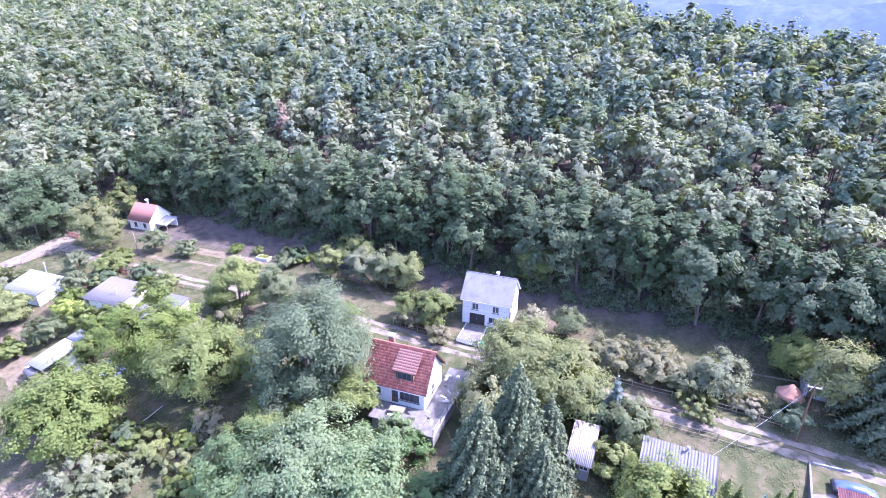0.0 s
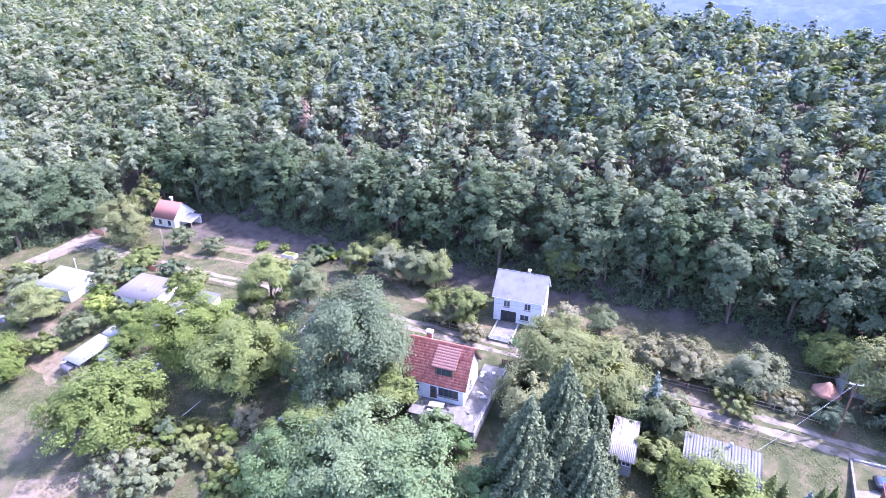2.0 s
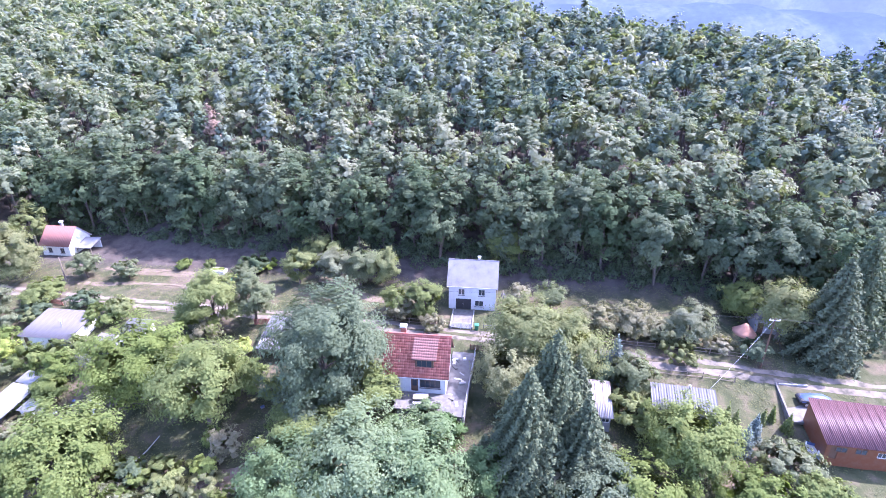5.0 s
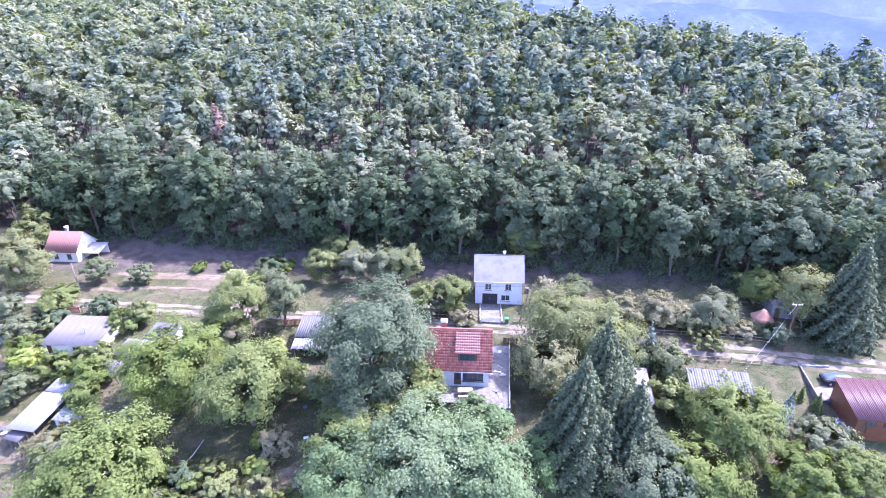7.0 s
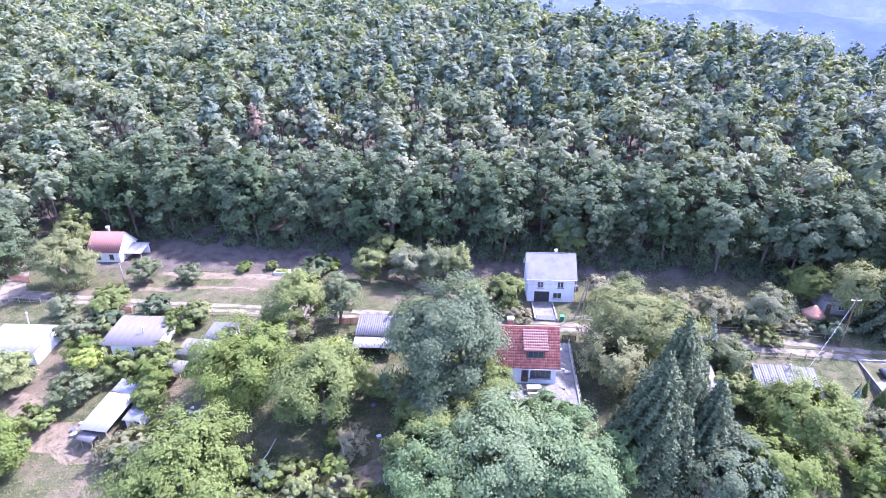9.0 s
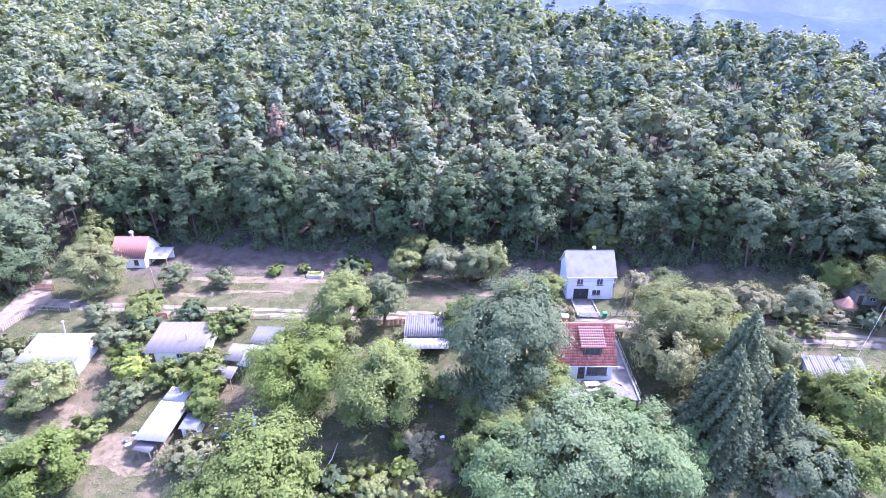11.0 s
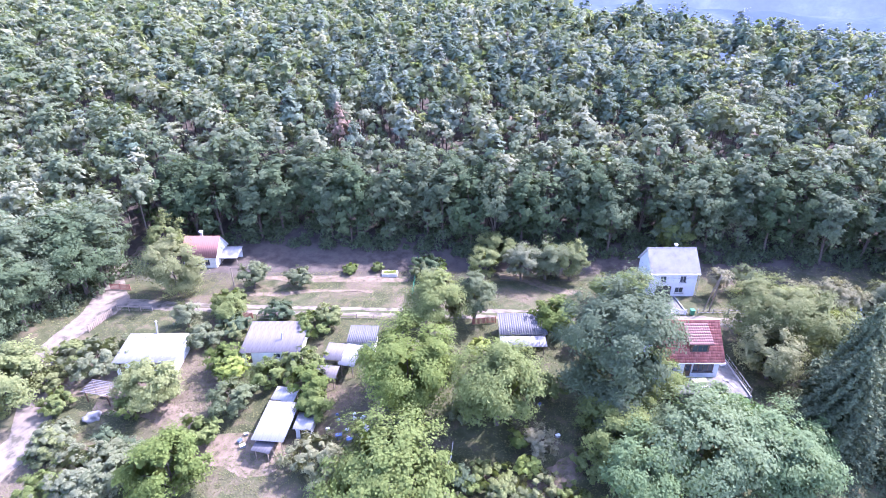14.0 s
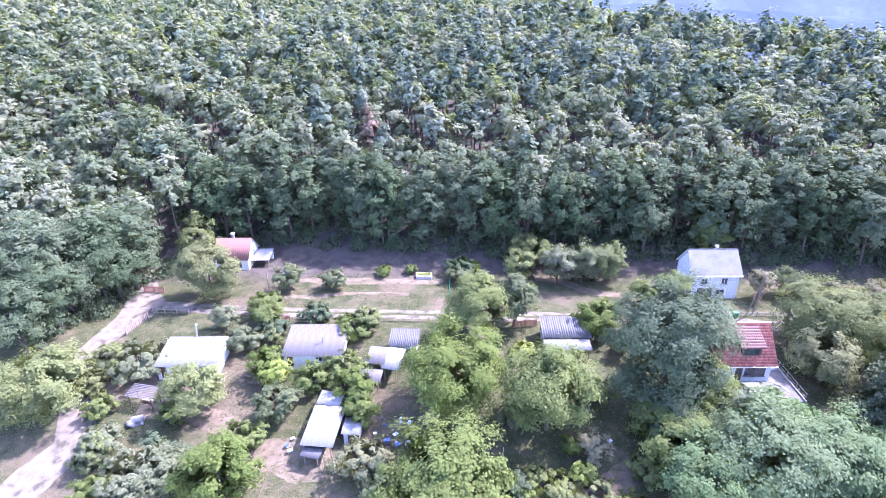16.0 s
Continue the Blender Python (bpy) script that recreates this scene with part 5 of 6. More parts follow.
def lean_to(name, x, y, z, w, d, rise, height, roof, wall, label, rz=0.0, pitch=0.2, amp=0.035, sides="full", base=-1.2, overhang=0.25):
    """A small building under one sloping sheet roof; the high edge is at the back."""
    t = thing(name, pose(x, y, z, 0, 0, rz), label, "shed")
    hw, hd = w / 2, d / 2
    if sides == "full":
        wall_with_openings("wall", t, w, height - 0.08, 0.15, [(0.5, 1.35, 0.0, min(1.9, height - 0.3)), (w * 0.55, w * 0.55 + 1.0, 0.9, min(1.7, height - 0.35))], wall, pose(-hw, -hd, 0), base)
        part("door", boxes(((-hw + 0.925, -hd + 0.1, min(1.9, height - 0.3) / 2), (0.83, 0.05, min(1.9, height - 0.3) - 0.02)), bevel=0.008), M_DARKWOOD, t)
        window(t, pose(-hw + w * 0.55, -hd, 0.9), 1.0, min(1.7, height - 0.35) - 0.9, sill=False)
        part("wall", boxes(((0, hd - 0.075, (height + rise + base) / 2 - 0.06), (w, 0.15, height + rise - base - 0.12)), bevel=0.01), wall, t)
        for s in (-1, 1):
            part("wall", hull([(s * (hw - q), yy, zz) for q in (0.004, 0.15) for yy, zz in ((-hd + 0.155, base), (hd - 0.155, base), (-hd + 0.155, height - 0.08), (hd - 0.155, height + rise - 0.16))]), wall, t)
    else:
        for sx in (-1, 1):
            for yy, hh in ((-hd + 0.1, height), (hd - 0.1, height + rise)):
                part("post", boxes(((sx * (hw - 0.12), yy, (hh + base) / 2 - 0.05), (0.11, 0.11, hh - base - 0.1)), bevel=0.01), M_WOOD, t)
    for xx in np.linspace(-hw + 0.1, hw - 0.1, 4):
        slab("rafter", t, xx - 0.04, xx + 0.04, (-hd - 0.1, height - 0.045 - 0.1 * rise / d), (hd + 0.1, height + rise - 0.045 + 0.1 * rise / d), 0.09, M_WOOD)
    k = overhang * rise / d
    sheet_roof(t, -hw - overhang, hw + overhang, (-hd - overhang, height - k + amp), (hd + overhang, height + rise + k + amp), roof, pitch, amp)
    return t


red_cottage()
terrace()
white_house()
forest_cottage()
lean_to("shed", 9.7, 49.6, -1.4, 7.4, 4.2, 1.5, 2.3, M_TIN, M_WHITE, "white shed with a grey corrugated sheet roof", rz=-5, pitch=0.33, amp=0.05)
cabin = lean_to("cabin", 30.3, 48.3, -1.7, 10.0, 5.9, 1.5, 2.3, M_MAROON, M_ORANGEWOOD, "varnished orange wooden cabin with a maroon sheet roof", rz=-4, pitch=0.21, amp=0.03)
for wx in (-4.0, -1.9):
    window(cabin, pose(wx, -3.03, 1.15), 1.25, 0.75, M_DARKWOOD, sill=False)
lean_to("hut", -0.6, 50.4, -1.7, 2.5, 5.3, 1.2, 1.9, M_RUSTY, M_GREYPLASTER, "small hut under rusty white roof sheets", rz=-3)
lean_to("shed", -46.3, 60.0, -0.4, 6.6, 3.9, 0.9, 2.1, M_TIN, M_CREAM, "low shed with a grey corrugated roof beside the lane", pitch=0.33, amp=0.05)
lean_to("canopy", -46.5, 56.8, -0.9, 6.2, 2.0, 0.35, 2.0, M_WHITESHEET, M_WHITE, "white sheet canopy joined to the low shed", sides="posts")
lean_to("shed", -83.3, 57.6, -0.8, 8.2, 6.2, 0.9, 2.1, M_ETERNIT, M_CREAM, "shed with a flat pinkish-grey felted roof", amp=0.004, pitch=0.5)
lean_to("shed", -100.6, 55.2, -1.2, 8.2, 5.2, 1.0, 2.2, M_WHITESHEET, M_WHITE, "white-roofed garden house with white walls", amp=0.006, pitch=0.5)
lean_to("canopy", -79.4, 42.7, -3.0, 3.5, 5.6, 0.75, 1.9, M_WHITESHEET, M_WHITE, "open shelter under a white sheet roof on posts", rz=-6, sides="posts", amp=0.01)
lean_to("canopy", -79.3, 47.0, -2.3, 2.6, 1.7, 0.3, 2.0, M_WHITESHEET, M_WHITE, "small white canopy among the bushes", rz=-10, sides="posts", amp=0.01)
lean_to("shed", -75.9, 43.0, -2.9, 1.8, 2.2, 0.25, 1.7, M_WHITESHEET, M_WHITE, "small white box-shaped hut", rz=-4, amp=0.01)
lean_to("shed", -70.3, 57.9, -0.7, 3.8, 3.2, 0.5, 2.3, M_TIN, M_CREAM, "small shed with a corrugated grey roof", rz=-2, pitch=0.3, amp=0.045)
lean_to("canopy", -74.0, 54.6, -1.1, 2.2, 2.8, 0.5, 2.0, M_ETERNIT, M_CREAM, "grey-roofed lean-to among the bushes", rz=-8, sides="posts", amp=0.006)
lean_to("canopy", -71.6, 53.8, -1.2, 1.9, 3.4, 0.8, 1.9, M_WHITESHEET, M_CREAM, "white-roofed lean-to among the bushes", rz=-14, sides="posts", amp=0.01)
lean_to("canopy", -74.6, 51.0, -1.7, 2.6, 1.8, 0.3, 1.9, M_ETERNIT, M_CREAM, "grey-roofed lean-to among the bushes", rz=-6, sides="posts", amp=0.006)


# ---- poles, fences, gates, cars and small things ----
def board_fence(a, b, height, mat, label, name="fence", gap=0.16, boards=True, posts=2.2, group=""):
    """Posts, two rails and upright boards from a to b, along the ground."""
    ax, ay = a
    bx, by = b
    l = math.hypot(bx - ax, by - ay)
    t = thing(name, at(ax, ay, math.degrees(math.atan2(by - ay, bx - ax))), label, "gate" if name == "gate" else "fence", group)
    z0 = float(land(ax, ay))
    zat = lambda s: float(land(ax + (bx - ax) * s / l, ay + (by - ay) * s / l)) - z0
    n = max(1, round(l / posts))
    for k in range(n + 1):
        s = l * k / n
        part("post", boxes(((s, 0, zat(s) + height / 2 - 0.1), (0.1, 0.1, height + 0.35)), bevel=0.01), mat, t)
    for k in range(n):
        s0, s1 = l * k / n, l * (k + 1) / n
        for zz in (0.22, 0.82):
            part("rail", tube(bmesh.new(), [(s0, 0.06, zat(s0) + height * zz), (s1, 0.06, zat(s1) + height * zz)], [0.04, 0.04], 4), mat, t)
    if boards:
        m = int(l / gap)
        first = None
        for k in range(m):
            s = (k + 0.5) * l / m
            if first is None:
                ob = first = part("board", boxes(((0, -0.04, height / 2), (gap * 0.66, 0.025, height * 0.92)), bevel=0.005), mat, t)
            else:
                ob = new("board", first.data)
                ob.parent = t
            ob.location = (s, 0, zat(s) + 0.05)
    return t


def pole(x, y, height, mat, label, arm=False, lean=0.0, r=0.13):
    t = thing("electricity_pole", at(x, y) @ pose(0, 0, 0, 0, lean, 0), label, "pole")
    part("shaft", tube(bmesh.new(), [(0, 0, -0.5), (0, 0, height)], [r, r * 0.65], 10), mat, t)
    if arm:
        part("crossarm", boxes(((0, 0, height - 0.35), (1.5, 0.1, 0.1)), bevel=0.01), M_METAL, t)
        for k in (-0.65, 0, 0.65):
            part("insulator", tube(bmesh.new(), [(k, 0, height - 0.3), (k, 0, height - 0.2), (k, 0, height - 0.12)], [0.05, 0.06, 0.02], 8), M_WHITE, t)
    return t


def wire(a, b, sag, r=0.014, mat=None, label="thin dark electricity cable hanging between poles"):
    a, b = Vector(a), Vector(b)
    pts = []
    for k in range(17):
        u = k / 16
        p = a.lerp(b, u)
        p.z -= sag * 4 * u * (1 - u)
        pts.append(p)
    t = part("cable", tube(bmesh.new(), pts, [r] * 17, 5), mat or M_BLACK, None)
    tagged(t, label, "cable")


def dark_car(x, y, z, rz):
    t = thing("car", pose(x, y, z, 0, 0, rz), "dark navy car with a glossy blue upper body", "car")
    side = [(-2.15, 0.35), (-2.2, 0.75), (-1.95, 0.95), (-1.55, 1.0), (2.1, 0.85), (2.2, 0.6), (2.15, 0.35)]
    part("body", hull([(u, s * 0.85, v) for u, v in side for s in (-1, 1)], 0.05), M_BLACK, t)
    # one blue shell stands for the upper body and its silver-blue windows
    upper_shell = [(-2.0, 0.92, 0.84), (-1.5, 1.08, 0.80), (-0.85, 1.44, 0.62), (0.75, 1.47, 0.62), (1.55, 1.05, 0.80), (2.1, 0.86, 0.80)]
    bm = bmesh.new()
    rng = np.random.default_rng(4)
    rings = []
    for u, top, w in upper_shell:
        rings.append([bm.verts.new((u + rng.normal(0, 0.03), q * w * k, zz + rng.normal(0, 0.02))) for q, k, zz in ((-1, 1.1, 0.72), (-1, 1.04, (0.72 + top) / 2), (-1, 0.82, top - 0.04), (0, 1, top), (1, 0.82, top - 0.04), (1, 1.04, (0.72 + top) / 2), (1, 1.1, 0.72))])
    for a, b in zip(rings, rings[1:]):
        for k in range(6):
            bm.faces.new((a[k], b[k], b[k + 1], a[k + 1]))
    bm.faces.new(rings[0])
    bm.faces.new(rings[-1][::-1])
    bmesh.ops.recalc_face_normals(bm, faces=bm.faces[:])
    part("upper_shell", bm, M_DARKBLUE, t, "glossy blue shell standing for roof and windows", smooth=True)
    for u in (-1.35, 1.35):
        for s in (-1, 1):
            w = part("wheel", tube(bmesh.new(), [(u, s * 0.66, 0.31), (u, s * 0.86, 0.31)], [0.31, 0.31], 18), M_BLACK, t)
            part("rim", tube(bmesh.new(), [(u, s * 0.85, 0.31), (u, s * 0.875, 0.31)], [0.19, 0.17], 12), M_METAL, w)


board_fence((-117.7, 74.8), (-114.0, 74.4), 1.2, M_BRICKRED, "red-brown wooden gate across the drive", "gate", 0.2)
board_fence((-114.0, 61.8), (-112.9, 66.6), 1.2, M_WOOD, "weathered wooden gate beside the earth track", "gate", 0.35)
board_fence((-112.6, 67.6), (-106.6, 67.3), 1.1, M_WOOD, "wire fence on wooden stakes beside the lane", boards=False)
board_fence((-92.6, 65.9), (-89.4, 65.4), 1.1, M_BRICKRED, "red-brown wooden gate beside the lane", "gate", 0.2)
board_fence((-53.6, 63.3), (-49.9, 63.6), 1.2, M_BRICKRED, "brown wooden fence beside the lane", gap=0.2)
board_fence((-88.6, 65.1), (-61.5, 64.6), 0.9, M_WOOD, "wire fence on wooden stakes beside the lane", boards=False, posts=2.7)
board_fence((6.5, 58.6), (19.0, 57.4), 1.0, M_WOOD, "wooden rail fence along the lane", boards=False, posts=2.1)
board_fence((2.0, 64.6), (22.5, 62.5), 0.9, M_WOOD, "wire fence on wooden stakes beside the lane", boards=False, posts=2.6)
board_fence((-63.6, 71.0), (-63.2, 84.5), 1.2, M_GREENPLASTIC, "thin green garden fence across the clearing", boards=False, posts=2.4)
board_fence((-33.0, 66.8), (-22.0, 66.2), 1.0, M_WOOD, "wooden stake fence in front of the orchard", boards=False, posts=2.2)
board_fence((-16.4, 66.0), (-4.0, 65.3), 0.8, M_GREYPLASTER, "low grey fence before the white house", boards=False, posts=2.4)
board_fence((-21.6, 65.8), (-20.1, 65.7), 1.1, M_WHITE, "white metal gate leaf before the house", "gate", 0.12, group="gate leaves")
board_fence((-20.05, 65.7), (-18.5, 65.6), 1.1, M_WHITE, "white metal gate leaf before the house", "gate", 0.12, group="gate leaves")
board_fence((-18.2, 60.5), (-16.2, 60.3), 1.0, M_DARKWOOD, "dark brown gate at the end of the yard", "gate", 0.2)

apron = thing("drive", pose(-20.0, 68.5, 0.2), "pale concrete drive leading to the garage doors", "drive", kind="structure")
part("slab", boxes(((0.0, 0.0, -0.03), (3.2, 5.6, 0.25)), bevel=0.03), M_CONCRETE, apron)
part("kerb_wall", boxes(((-1.75, 0, 0.1), (0.2, 5.6, 0.45)), bevel=0.02), M_GREYPLASTER, apron)
part("kerb_wall", boxes(((1.75, 0, 0.1), (0.2, 5.6, 0.45)), bevel=0.02), M_GREYPLASTER, apron)

bin_ = thing("rubbish_bin", at(-17.5, 65.6), "green plastic wheeled rubbish bin beside the white gate", "bin")
part("body", hull([(sx * w, sy * w, z) for z, w in ((0.08, 0.26), (1.0, 0.33)) for sx in (-1, 1) for sy in (-1, 1)], 0.03), M_GREENPLASTIC, bin_)
part("lid", boxes(((0, 0, 1.04), (0.72, 0.74, 0.07)), bevel=0.03), M_GREENPLASTIC, bin_)
part("wheel", rod((-0.3, 0.3, 0.1), (-0.22, 0.3, 0.1), 0.1, 12), M_BLACK, bin_)
part("wheel", rod((0.22, 0.3, 0.1), (0.3, 0.3, 0.1), 0.1, 12), M_BLACK, bin_)

pole(23.8, 60.9, 8.4, M_DARKWOOD, "grey wooden electricity pole with a crossarm beside the lane", arm=True)
pole(-14.2, 66.6, 6.8, M_WOOD, "leaning wooden electricity pole beside the white house", lean=5)
pole(-15.3, 66.4, 6.0, M_WOOD, "wooden strut leaning against the electricity pole", lean=12, r=0.1)
pole(-94.8, 72.9, 5.2, M_WOOD, "weathered wooden electricity pole in the garden")
wire((23.8, 60.9, 8.1), (13.3, 51.6, 2.7), 0.25, 0.012, M_METAL, "thick pale service cable running down to the shed")
wire((23.8, 60.9, 8.2), (-14.0, 66.6, 6.6), 0.7)
wire((23.3, 60.9, 8.2), (-13.8, 66.6, 6.4), 0.9)
wire((-13.7, 66.6, 6.6), (-14.6, 72.0, 5.0), 0.1)
wire((23.8, 60.9, 8.2), (70.0, 57.0, 9.0), 0.9)
wire((23.8, 60.9, 7.6), (26.8, 59.9, 0.0), 0.0, 0.02)
wire((-14.2, 66.6, 6.6), (-94.8, 72.9, 5.4), 1.4)
wire((-94.8, 72.9, 5.4), (-102.5, 83.0, 3.2), 0.2)
wire((-94.8, 72.9, 5.3), (-99.3, 58.4, 3.0), 0.3, 0.02)

yard2 = thing("yard", pose(27.6, 54.2, -1.25), "pale concrete parking place with low walls beside the cabin", "yard", kind="structure")
part("slab", boxes(((0.4, 0.2, -0.2), (8.4, 6.6, 0.4)), bevel=0.03), M_CONCRETE, yard2)
part("low_wall", hull([(x + q, y, z) for x, y in ((-2.9, 3.9), (-4.3, -4.0)) for q in (0, 0.25) for z in (-1.2, 0.75)], 0.02), M_CONCRETE, yard2)
part("low_wall", boxes(((-0.6, 3.75, 0.3), (3.8, 0.25, 0.9)), bevel=0.02), M_GREYPLASTER, yard2)
dark_car(28.5, 54.9, -1.24, -4)

trailer = thing("trailer", at(24.6, 46.9, 70), "small white car trailer with blue sides", "trailer")
part("bed", boxes(((0, 0, 0.6), (2.2, 1.25, 0.08)), bevel=0.02), M_METAL, trailer)
for yy in (-0.61, 0.61):
    part("side", boxes(((0, yy, 0.83), (2.2, 0.05, 0.38)), bevel=0.01), M_WHITE, trailer)
for xx in (-1.08, 1.08):
    part("side", boxes(((xx, 0, 0.83), (0.05, 1.16, 0.38)), bevel=0.01), M_DARKBLUE, trailer)
for yy in (-0.75, 0.75):
    part("wheel", rod((0, yy - 0.08, 0.3), (0, yy + 0.08, 0.3), 0.3, 14), M_BLACK, trailer)
part("drawbar", rod((1.1, 0, 0.5), (2.3, 0, 0.42), 0.04), M_METAL, trailer)

bed = thing("raised_bed", at(-68.2, 79.6, -2), "stone-edged raised bed planted with low greens", "planter")
for c, sz in (((0, -0.65, 0.28), (2.9, 0.22, 0.75)), ((0, 0.65, 0.28), (2.9, 0.22, 0.75)), ((-1.35, 0, 0.28), (0.2, 1.08, 0.75)), ((1.35, 0, 0.28), (0.2, 1.08, 0.75))):
    part("edging", boxes((c, sz), bevel=0.04), M_STONE, bed)
part("soil", boxes(((0, 0, 0.2), (2.5, 1.1, 0.5)), bevel=0.02), M_WOOD, bed)
rngb = np.random.default_rng(9)
pb = np.stack([rngb.uniform(-1.2, 1.2, 260), rngb.uniform(-0.5, 0.5, 260), rngb.uniform(0.45, 1.0, 260)], 1)
vb, fb = tri_arrays(rngb, pb, unit(rngb, 260) + [0, 0, 0.5], 0.13)
raw("plants", vb, fb, M_LIME, bed)

perg = thing("pergola", at(-104.6, 48.4, -12), "small weathered wooden pergola with a slatted roof", "pergola")
for xx in (-1.7, 1.7):
    for yy, hh in ((-0.75, 2.0), (0.75, 2.3)):
        part("post", boxes(((xx, yy, hh / 2 - 0.1), (0.12, 0.12, hh + 0.2)), bevel=0.01), M_DARKWOOD, perg)
for k in range(9):
    yy = -1.0 + k * 0.25
    part("slat", boxes(((0, yy, 2.14 + yy * 0.2), (4.1, 0.15, 0.04)), bevel=0.008), M_ETERNIT, perg)
part("bench", boxes(((0.3, 0.4, 0.45), (2.0, 0.4, 0.06)), ((-0.5, 0.4, 0.2), (0.1, 0.35, 0.45)), ((1.1, 0.4, 0.2), (0.1, 0.35, 0.45)), bevel=0.01), M_WOOD, perg)

tent = thing("tarpaulin_heap", at(-104.3, 45.4, 20), "heap of garden goods under a white tarpaulin", "tarpaulin")
bm = bmesh.new()
bmesh.ops.create_icosphere(bm, subdivisions=3, radius=1)
for v in bm.verts:
    q = 0.75 + 0.45 * noise.noise(v.co * 1.7)
    v.co = Vector((v.co.x * 1.5 * q, v.co.y * 1.1 * q, max(v.co.z * 1.0 * q, -0.15)))
part("sheet", bm, M_WHITESHEET, tent, smooth=True)

heap = thing("rubble_heap", at(24.8, 69.6), "conical heap of terracotta-coloured earth", "heap")
bm = bmesh.new()
bmesh.ops.create_cone(bm, cap_ends=True, segments=28, radius1=1.9, radius2=0.1, depth=1.7, matrix=Matrix.Translation((0, 0, 0.75)))
bmesh.ops.subdivide_edges(bm, edges=bm.edges[:], cuts=3, use_grid_fill=True)
for v in bm.verts:
    v.co += noise.noise_vector(v.co * 1.3) * 0.16
part("earth", bm, M_TERRACOTTA, heap, smooth=True)

lean_to("shed", 28.5, 71.5, 0.1, 4.2, 4.0, 1.2, 2.6, M_TIN, M_GREYPLASTER, "grey rendered hut under the trees beside the lane", rz=-8)

for k, (x, y, rz, sc) in enumerate([(-71.6, 42.2, 10, 1.0), (-70.6, 43.2, 40, 0.8), (-72.6, 41.6, 70, 0.7), (-70.2, 41.7, 25, 0.9), (-73.2, 43.3, 5, 0.6), (-83.3, 40.8, 30, 0.8), (-83.9, 41.6, 60, 0.7), (-83.4, 42.6, 15, 0.6), (-44.0, 42.0, 20, 0.7), (-45.5, 47.0, 50, 0.6), (-42.5, 38.5, 35, 0.6)]):
    c = thing("crate", at(x, y, rz), "pale plastic crate lying among the bushes", "crate", "crates among the bushes")
    part("box", boxes(((0, 0, 0.25 * sc), (0.8 * sc, 0.55 * sc, 0.5 * sc)), bevel=0.03), M_WHITESHEET, c)
    part("lid", boxes(((0, 0, 0.52 * sc), (0.84 * sc, 0.59 * sc, 0.05)), bevel=0.015), M_WHITE if k % 3 else M_DARKBLUE, c)

rngc = np.random.default_rng(12)
for k in range(16):
    x, y, w, d, h = rngc.uniform(-20.4, -18.6), rngc.uniform(47.0, 58.5), rngc.uniform(0.25, 1.1), rngc.uniform(0.15, 0.5), rngc.uniform(0.06, 0.3)
    jk = thing("building_rubble", pose(x, y, -0.2, 0, 0, rngc.uniform(0, 180)), "pale broken slab lying on the concrete yard", "rubble", "rubble on the yard")
    part("piece", boxes(((0, 0, h / 2), (w, d, h)), bevel=0.03), (M_WHITE, M_GREYPLASTER, M_STONE, M_CONCRETE)[k % 4], jk)
for k in range(14):
    x, y, sc = rngc.uniform(-72.5, -67.5), rngc.uniform(41.0, 46.0), rngc.uniform(0.25, 0.6)
    jk = thing("scrap_pile", at(x, y, rngc.uniform(0, 180)), "pale scrap heaped in the shade beside the hut", "scrap", "scrap beside the hut")
    bm = bmesh.new()
    bmesh.ops.create_icosphere(bm, subdivisions=2, radius=sc)
    for v in bm.verts:
        v.co = v.co * (0.7 + 0.6 * noise.noise(v.co * 3 + Vector((k, 0, 0)))) * 1.0
        v.co.z = max(v.co.z, -0.1)
    part("lump", bm, (M_WHITE, M_STONE, M_DARKBLUE, M_METAL)[k % 4], jk)
lean_to("canopy", -80.2, 39.6, -3.4, 1.9, 1.3, 0.25, 1.5, M_ETERNIT, M_WHITE, "small grey slatted shelter beside the open one", rz=-14, sides="posts", amp=0.02, pitch=0.25)

tbl = thing("garden_table", pose(-23.9, 48.2, 0.0, 0, 0, 4), "grey wooden garden table on the terrace", "table")
part("tabletop", boxes(((0, 0, 0.73), (2.0, 0.9, 0.05)), bevel=0.01), M_WOOD, tbl)
for xx in (-0.85, 0.85):
    for yy in (-0.35, 0.35):
        part("leg", boxes(((xx, yy, 0.35), (0.07, 0.07, 0.7)), bevel=0.008), M_WOOD, tbl)
for yy, ro in ((-0.85, 0), (0.78, 2)):
    bn = thing("garden_bench", pose(-23.9, 48.2 + yy, 0.0, 0, 0, 4 + ro), "white wooden bench beside the garden table", "bench")
    part("seat", boxes(((0, 0, 0.43), (1.8, 0.32, 0.05)), bevel=0.01), M_WHITE, bn)
    for xx in (-0.7, 0.7):
        part("leg", boxes(((xx, 0, 0.2), (0.08, 0.28, 0.41)), bevel=0.008), M_WHITE, bn)

chair = thing("garden_chair", at(14.4, 44.8, 30), "faded red wooden garden chair on the lawn", "chair")
part("seat", boxes(((0, 0, 0.42), (0.6, 0.6, 0.06)), bevel=0.01), M_BRICKRED, chair)
part("backrest", boxes(((0, 0.3, 0.75), (0.6, 0.06, 0.65)), bevel=0.01), M_BRICKRED, chair)
for xx in (-0.26, 0.26):
    for yy in (-0.26, 0.26):
        part("leg", boxes(((xx, yy, 0.2), (0.06, 0.06, 0.42)), bevel=0.006), M_BRICKRED, chair)

barrel = thing("water_barrel", at(-13.4, 75.5), "blue-grey plastic water barrel beside the house", "barrel")
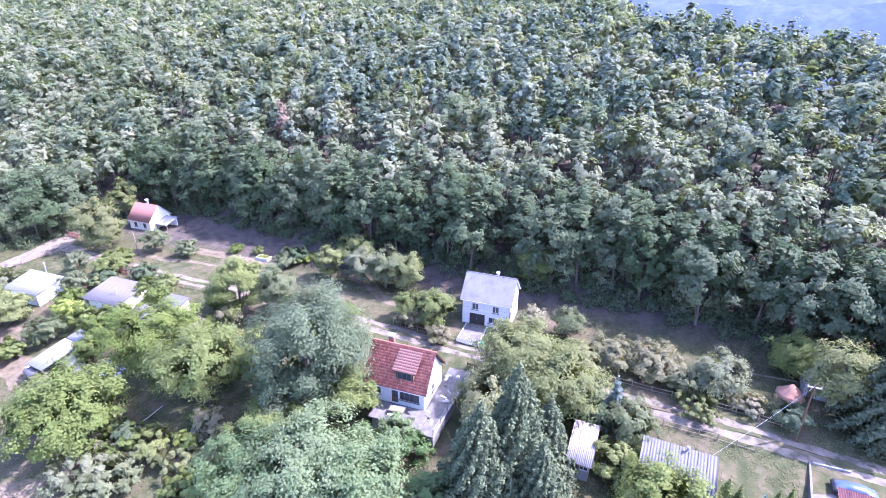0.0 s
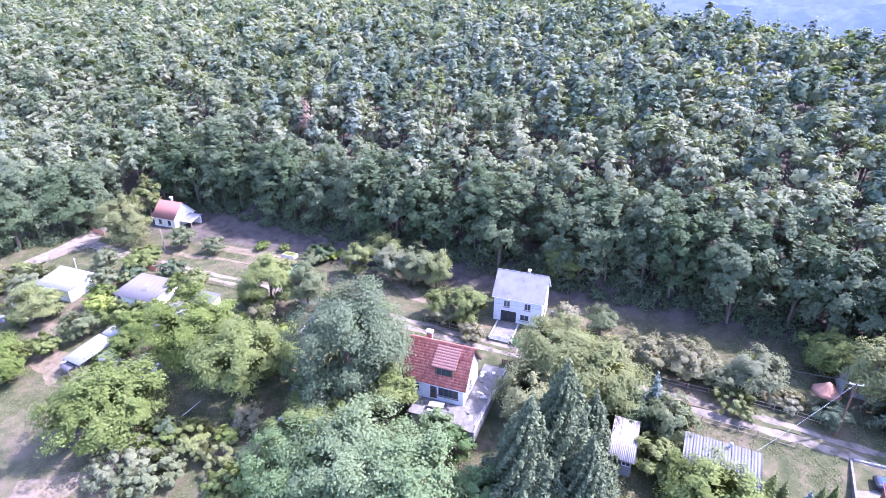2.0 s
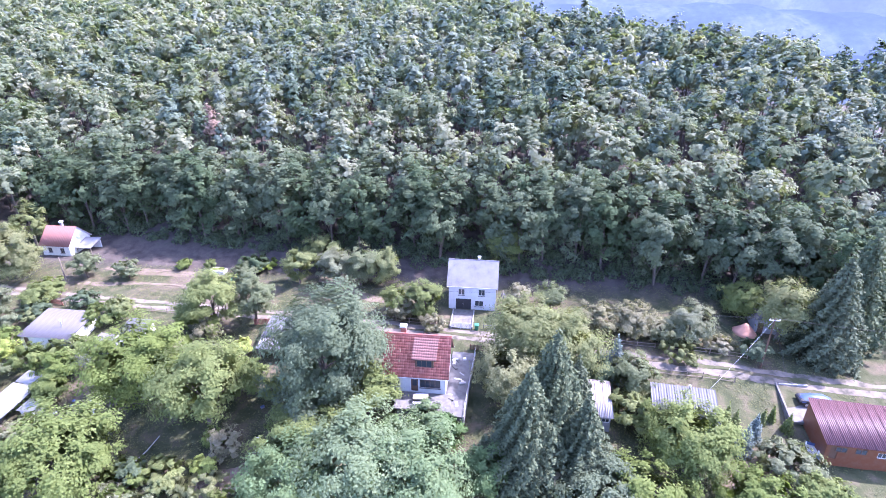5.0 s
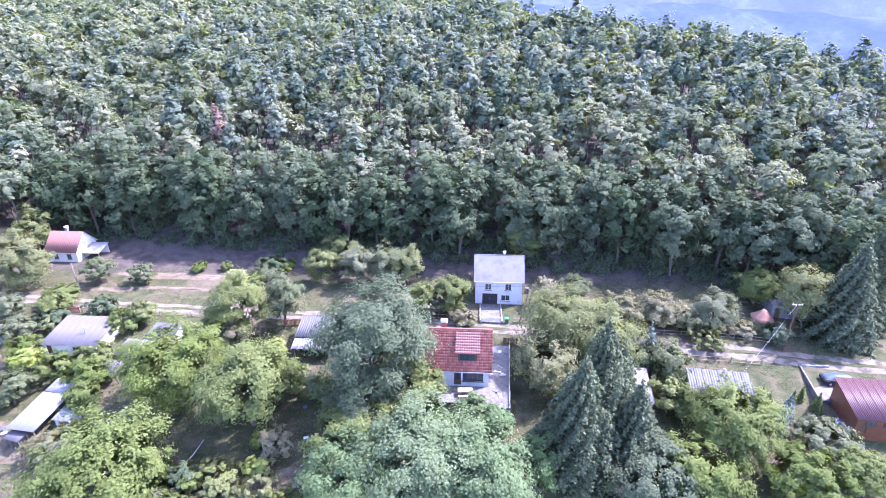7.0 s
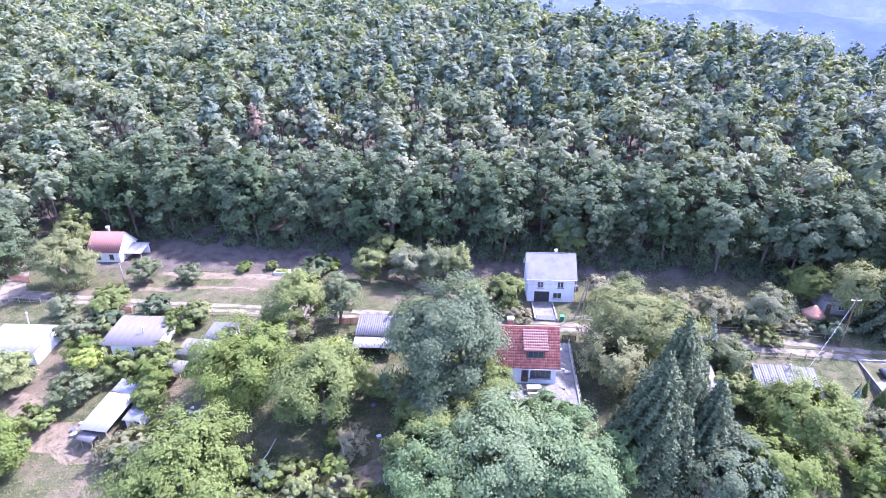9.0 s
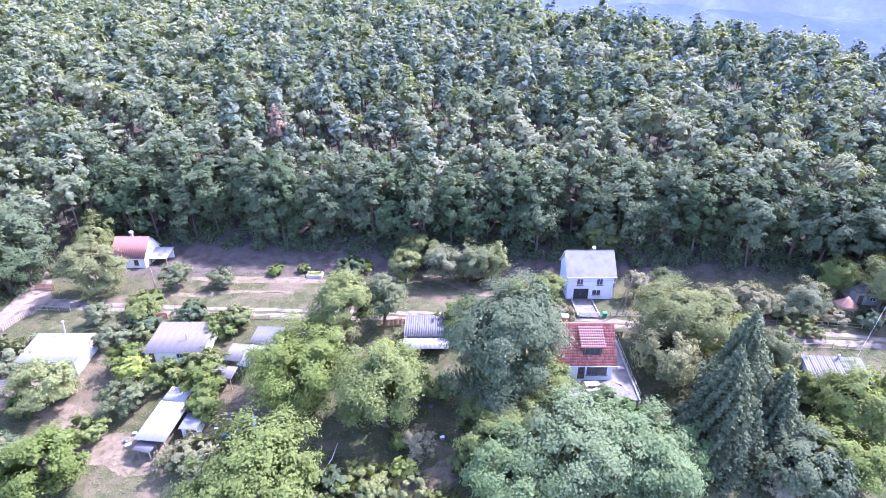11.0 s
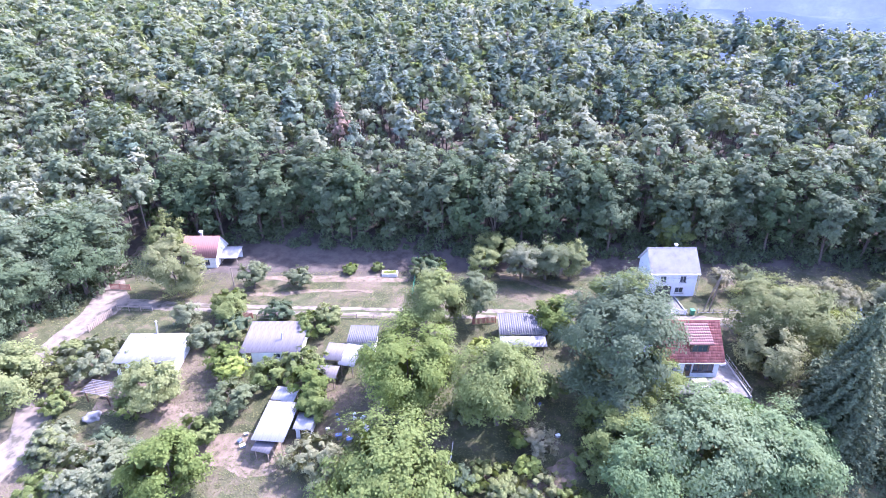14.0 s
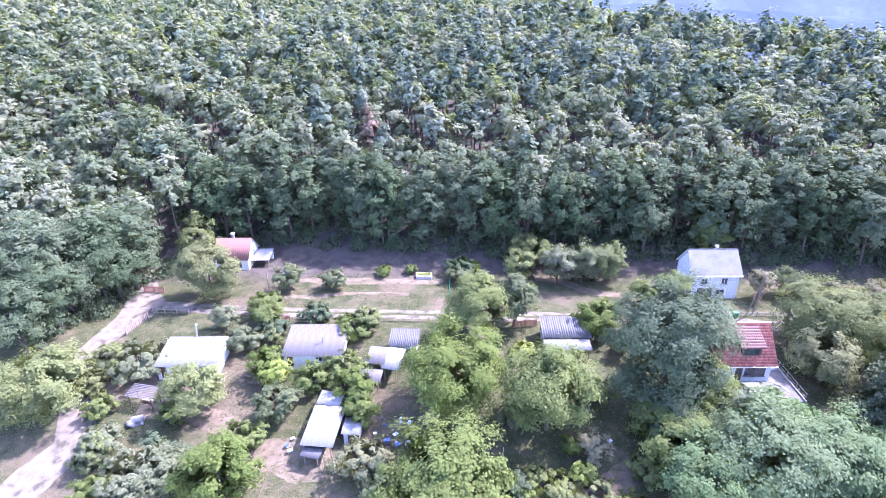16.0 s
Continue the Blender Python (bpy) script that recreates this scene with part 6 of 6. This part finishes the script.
part("body", tube(bmesh.new(), [(0, 0, -0.02), (0, 0, 0.15), (0, 0, 0.5), (0, 0, 0.85), (0, 0, 0.98)], [0.36, 0.40, 0.42, 0.40, 0.36], 18), M_TIN, barrel, smooth=False)

log = thing("fallen_branch", at(-58.0, 37.2), "pale bare fallen branch on the plot", "branch")
zz0 = float(land(-58.0, 37.2))
pth = [(-0.8, -4.2), (-0.4, -2.0), (-0.3, 0.2), (0.5, 2.0), (0.8, 4.3)]
part("stem", tube(bmesh.new(), [(u, w, float(land(-58 + u, 37.2 + w)) - zz0 + 0.12 + 0.12 * (k % 2)) for k, (u, w) in enumerate(pth)], [0.11, 0.1, 0.09, 0.07, 0.04], 7), M_STONE, log)

beans = thing("bean_poles", at(-76.6, 38.6, 10), "row of thin leaning bean poles with climbing plants", "bean poles")
for k in range(9):
    xx = -2.0 + k * 0.5
    part("stick", rod((xx, -0.4, -0.1), (xx + 0.1, 0.1, 2.0), 0.025, 5), M_WOOD, beans)
    part("stick", rod((xx + 0.1, 0.5, -0.1), (xx, 0.0, 2.0), 0.025, 5), M_WOOD, beans)
pb = np.stack([rngb.uniform(-2.1, 2.1, 500), rngb.uniform(-0.35, 0.45, 500), rngb.uniform(0.1, 1.9, 500)], 1)
vb, fb = tri_arrays(rngb, pb, unit(rngb, 500), 0.13)
raw("vines", vb, fb, M_YELLOWING, beans)

for x, y, z, h in ((-101.0, 58.1, 1.9, 2.2), (-82.2, 57.0, 1.9, 0.9), (10.6, 51.5, 2.0, 1.0)):
    fl = thing("flue_pipe", pose(x, y, z, 0, 6, 0), "pale metal flue pipe rising from the shed roof", "chimney pipe")
    part("pipe", tube(bmesh.new(), [(0, 0, -0.6), (0, 0, h)], [0.11, 0.11], 10), M_METAL, fl)
    part("cowl", tube(bmesh.new(), [(0, 0, h), (0, 0, h + 0.06), (0, 0, h + 0.22)], [0.12, 0.2, 0.02], 10), M_METAL, fl)


# ---- grass and weeds ----
def build_weeds():
    rng = np.random.default_rng(31)
    n = 95000
    x, y = rng.uniform(-126, 36, n), rng.uniform(24, 81, n)
    d = np.interp(x, [p[0] for p in ROAD], [p[1] for p in ROAD])
    keep = np.abs(y - d) > 1.35
    side = np.interp(y, [22, 33, 39, 48, 56, 62, 70, 77, 84], [-116, -113, -112.5, -115.5, -117, -116, -116, -117.5, -119])
    keep &= np.abs(x - side) > 2.8
    keep &= ~((x > -29.5) & (x < -16) & (y > 45.5) & (y < 60.5)) & ~((x > -23.2) & (x < -14) & (y > 65) & (y < 78)) & ~((x > 23.4) & (x < 32.4) & (y > 50.5) & (y < 58.2))
    patch = np.sin(x * 0.31 + np.sin(y * 0.23) * 2) * np.sin(y * 0.37 + 1.1) + rng.normal(0, 0.35, n)
    keep &= patch > -0.45
    x, y = x[keep], y[keep]
    k = 2
    X, Y = np.repeat(x, k) + rng.normal(0, 0.14, len(x) * k), np.repeat(y, k) + rng.normal(0, 0.14, len(x) * k)
    size = np.repeat(rng.uniform(0.05, 0.14, len(x)), k)
    p = np.stack([X, Y, land(X, Y) + size * 0.5], 1)
    u = unit(rng, len(p))
    u[:, 2] *= 0.4
    v, f = tri_arrays(rng, p, u * 0.5 + [0, 0, 1.0], size)
    tagged(raw("tall_grass", v, f, M_GRASS), "tufts of dry and green grass and weeds", "grass", kind="stuff")


build_weeds()
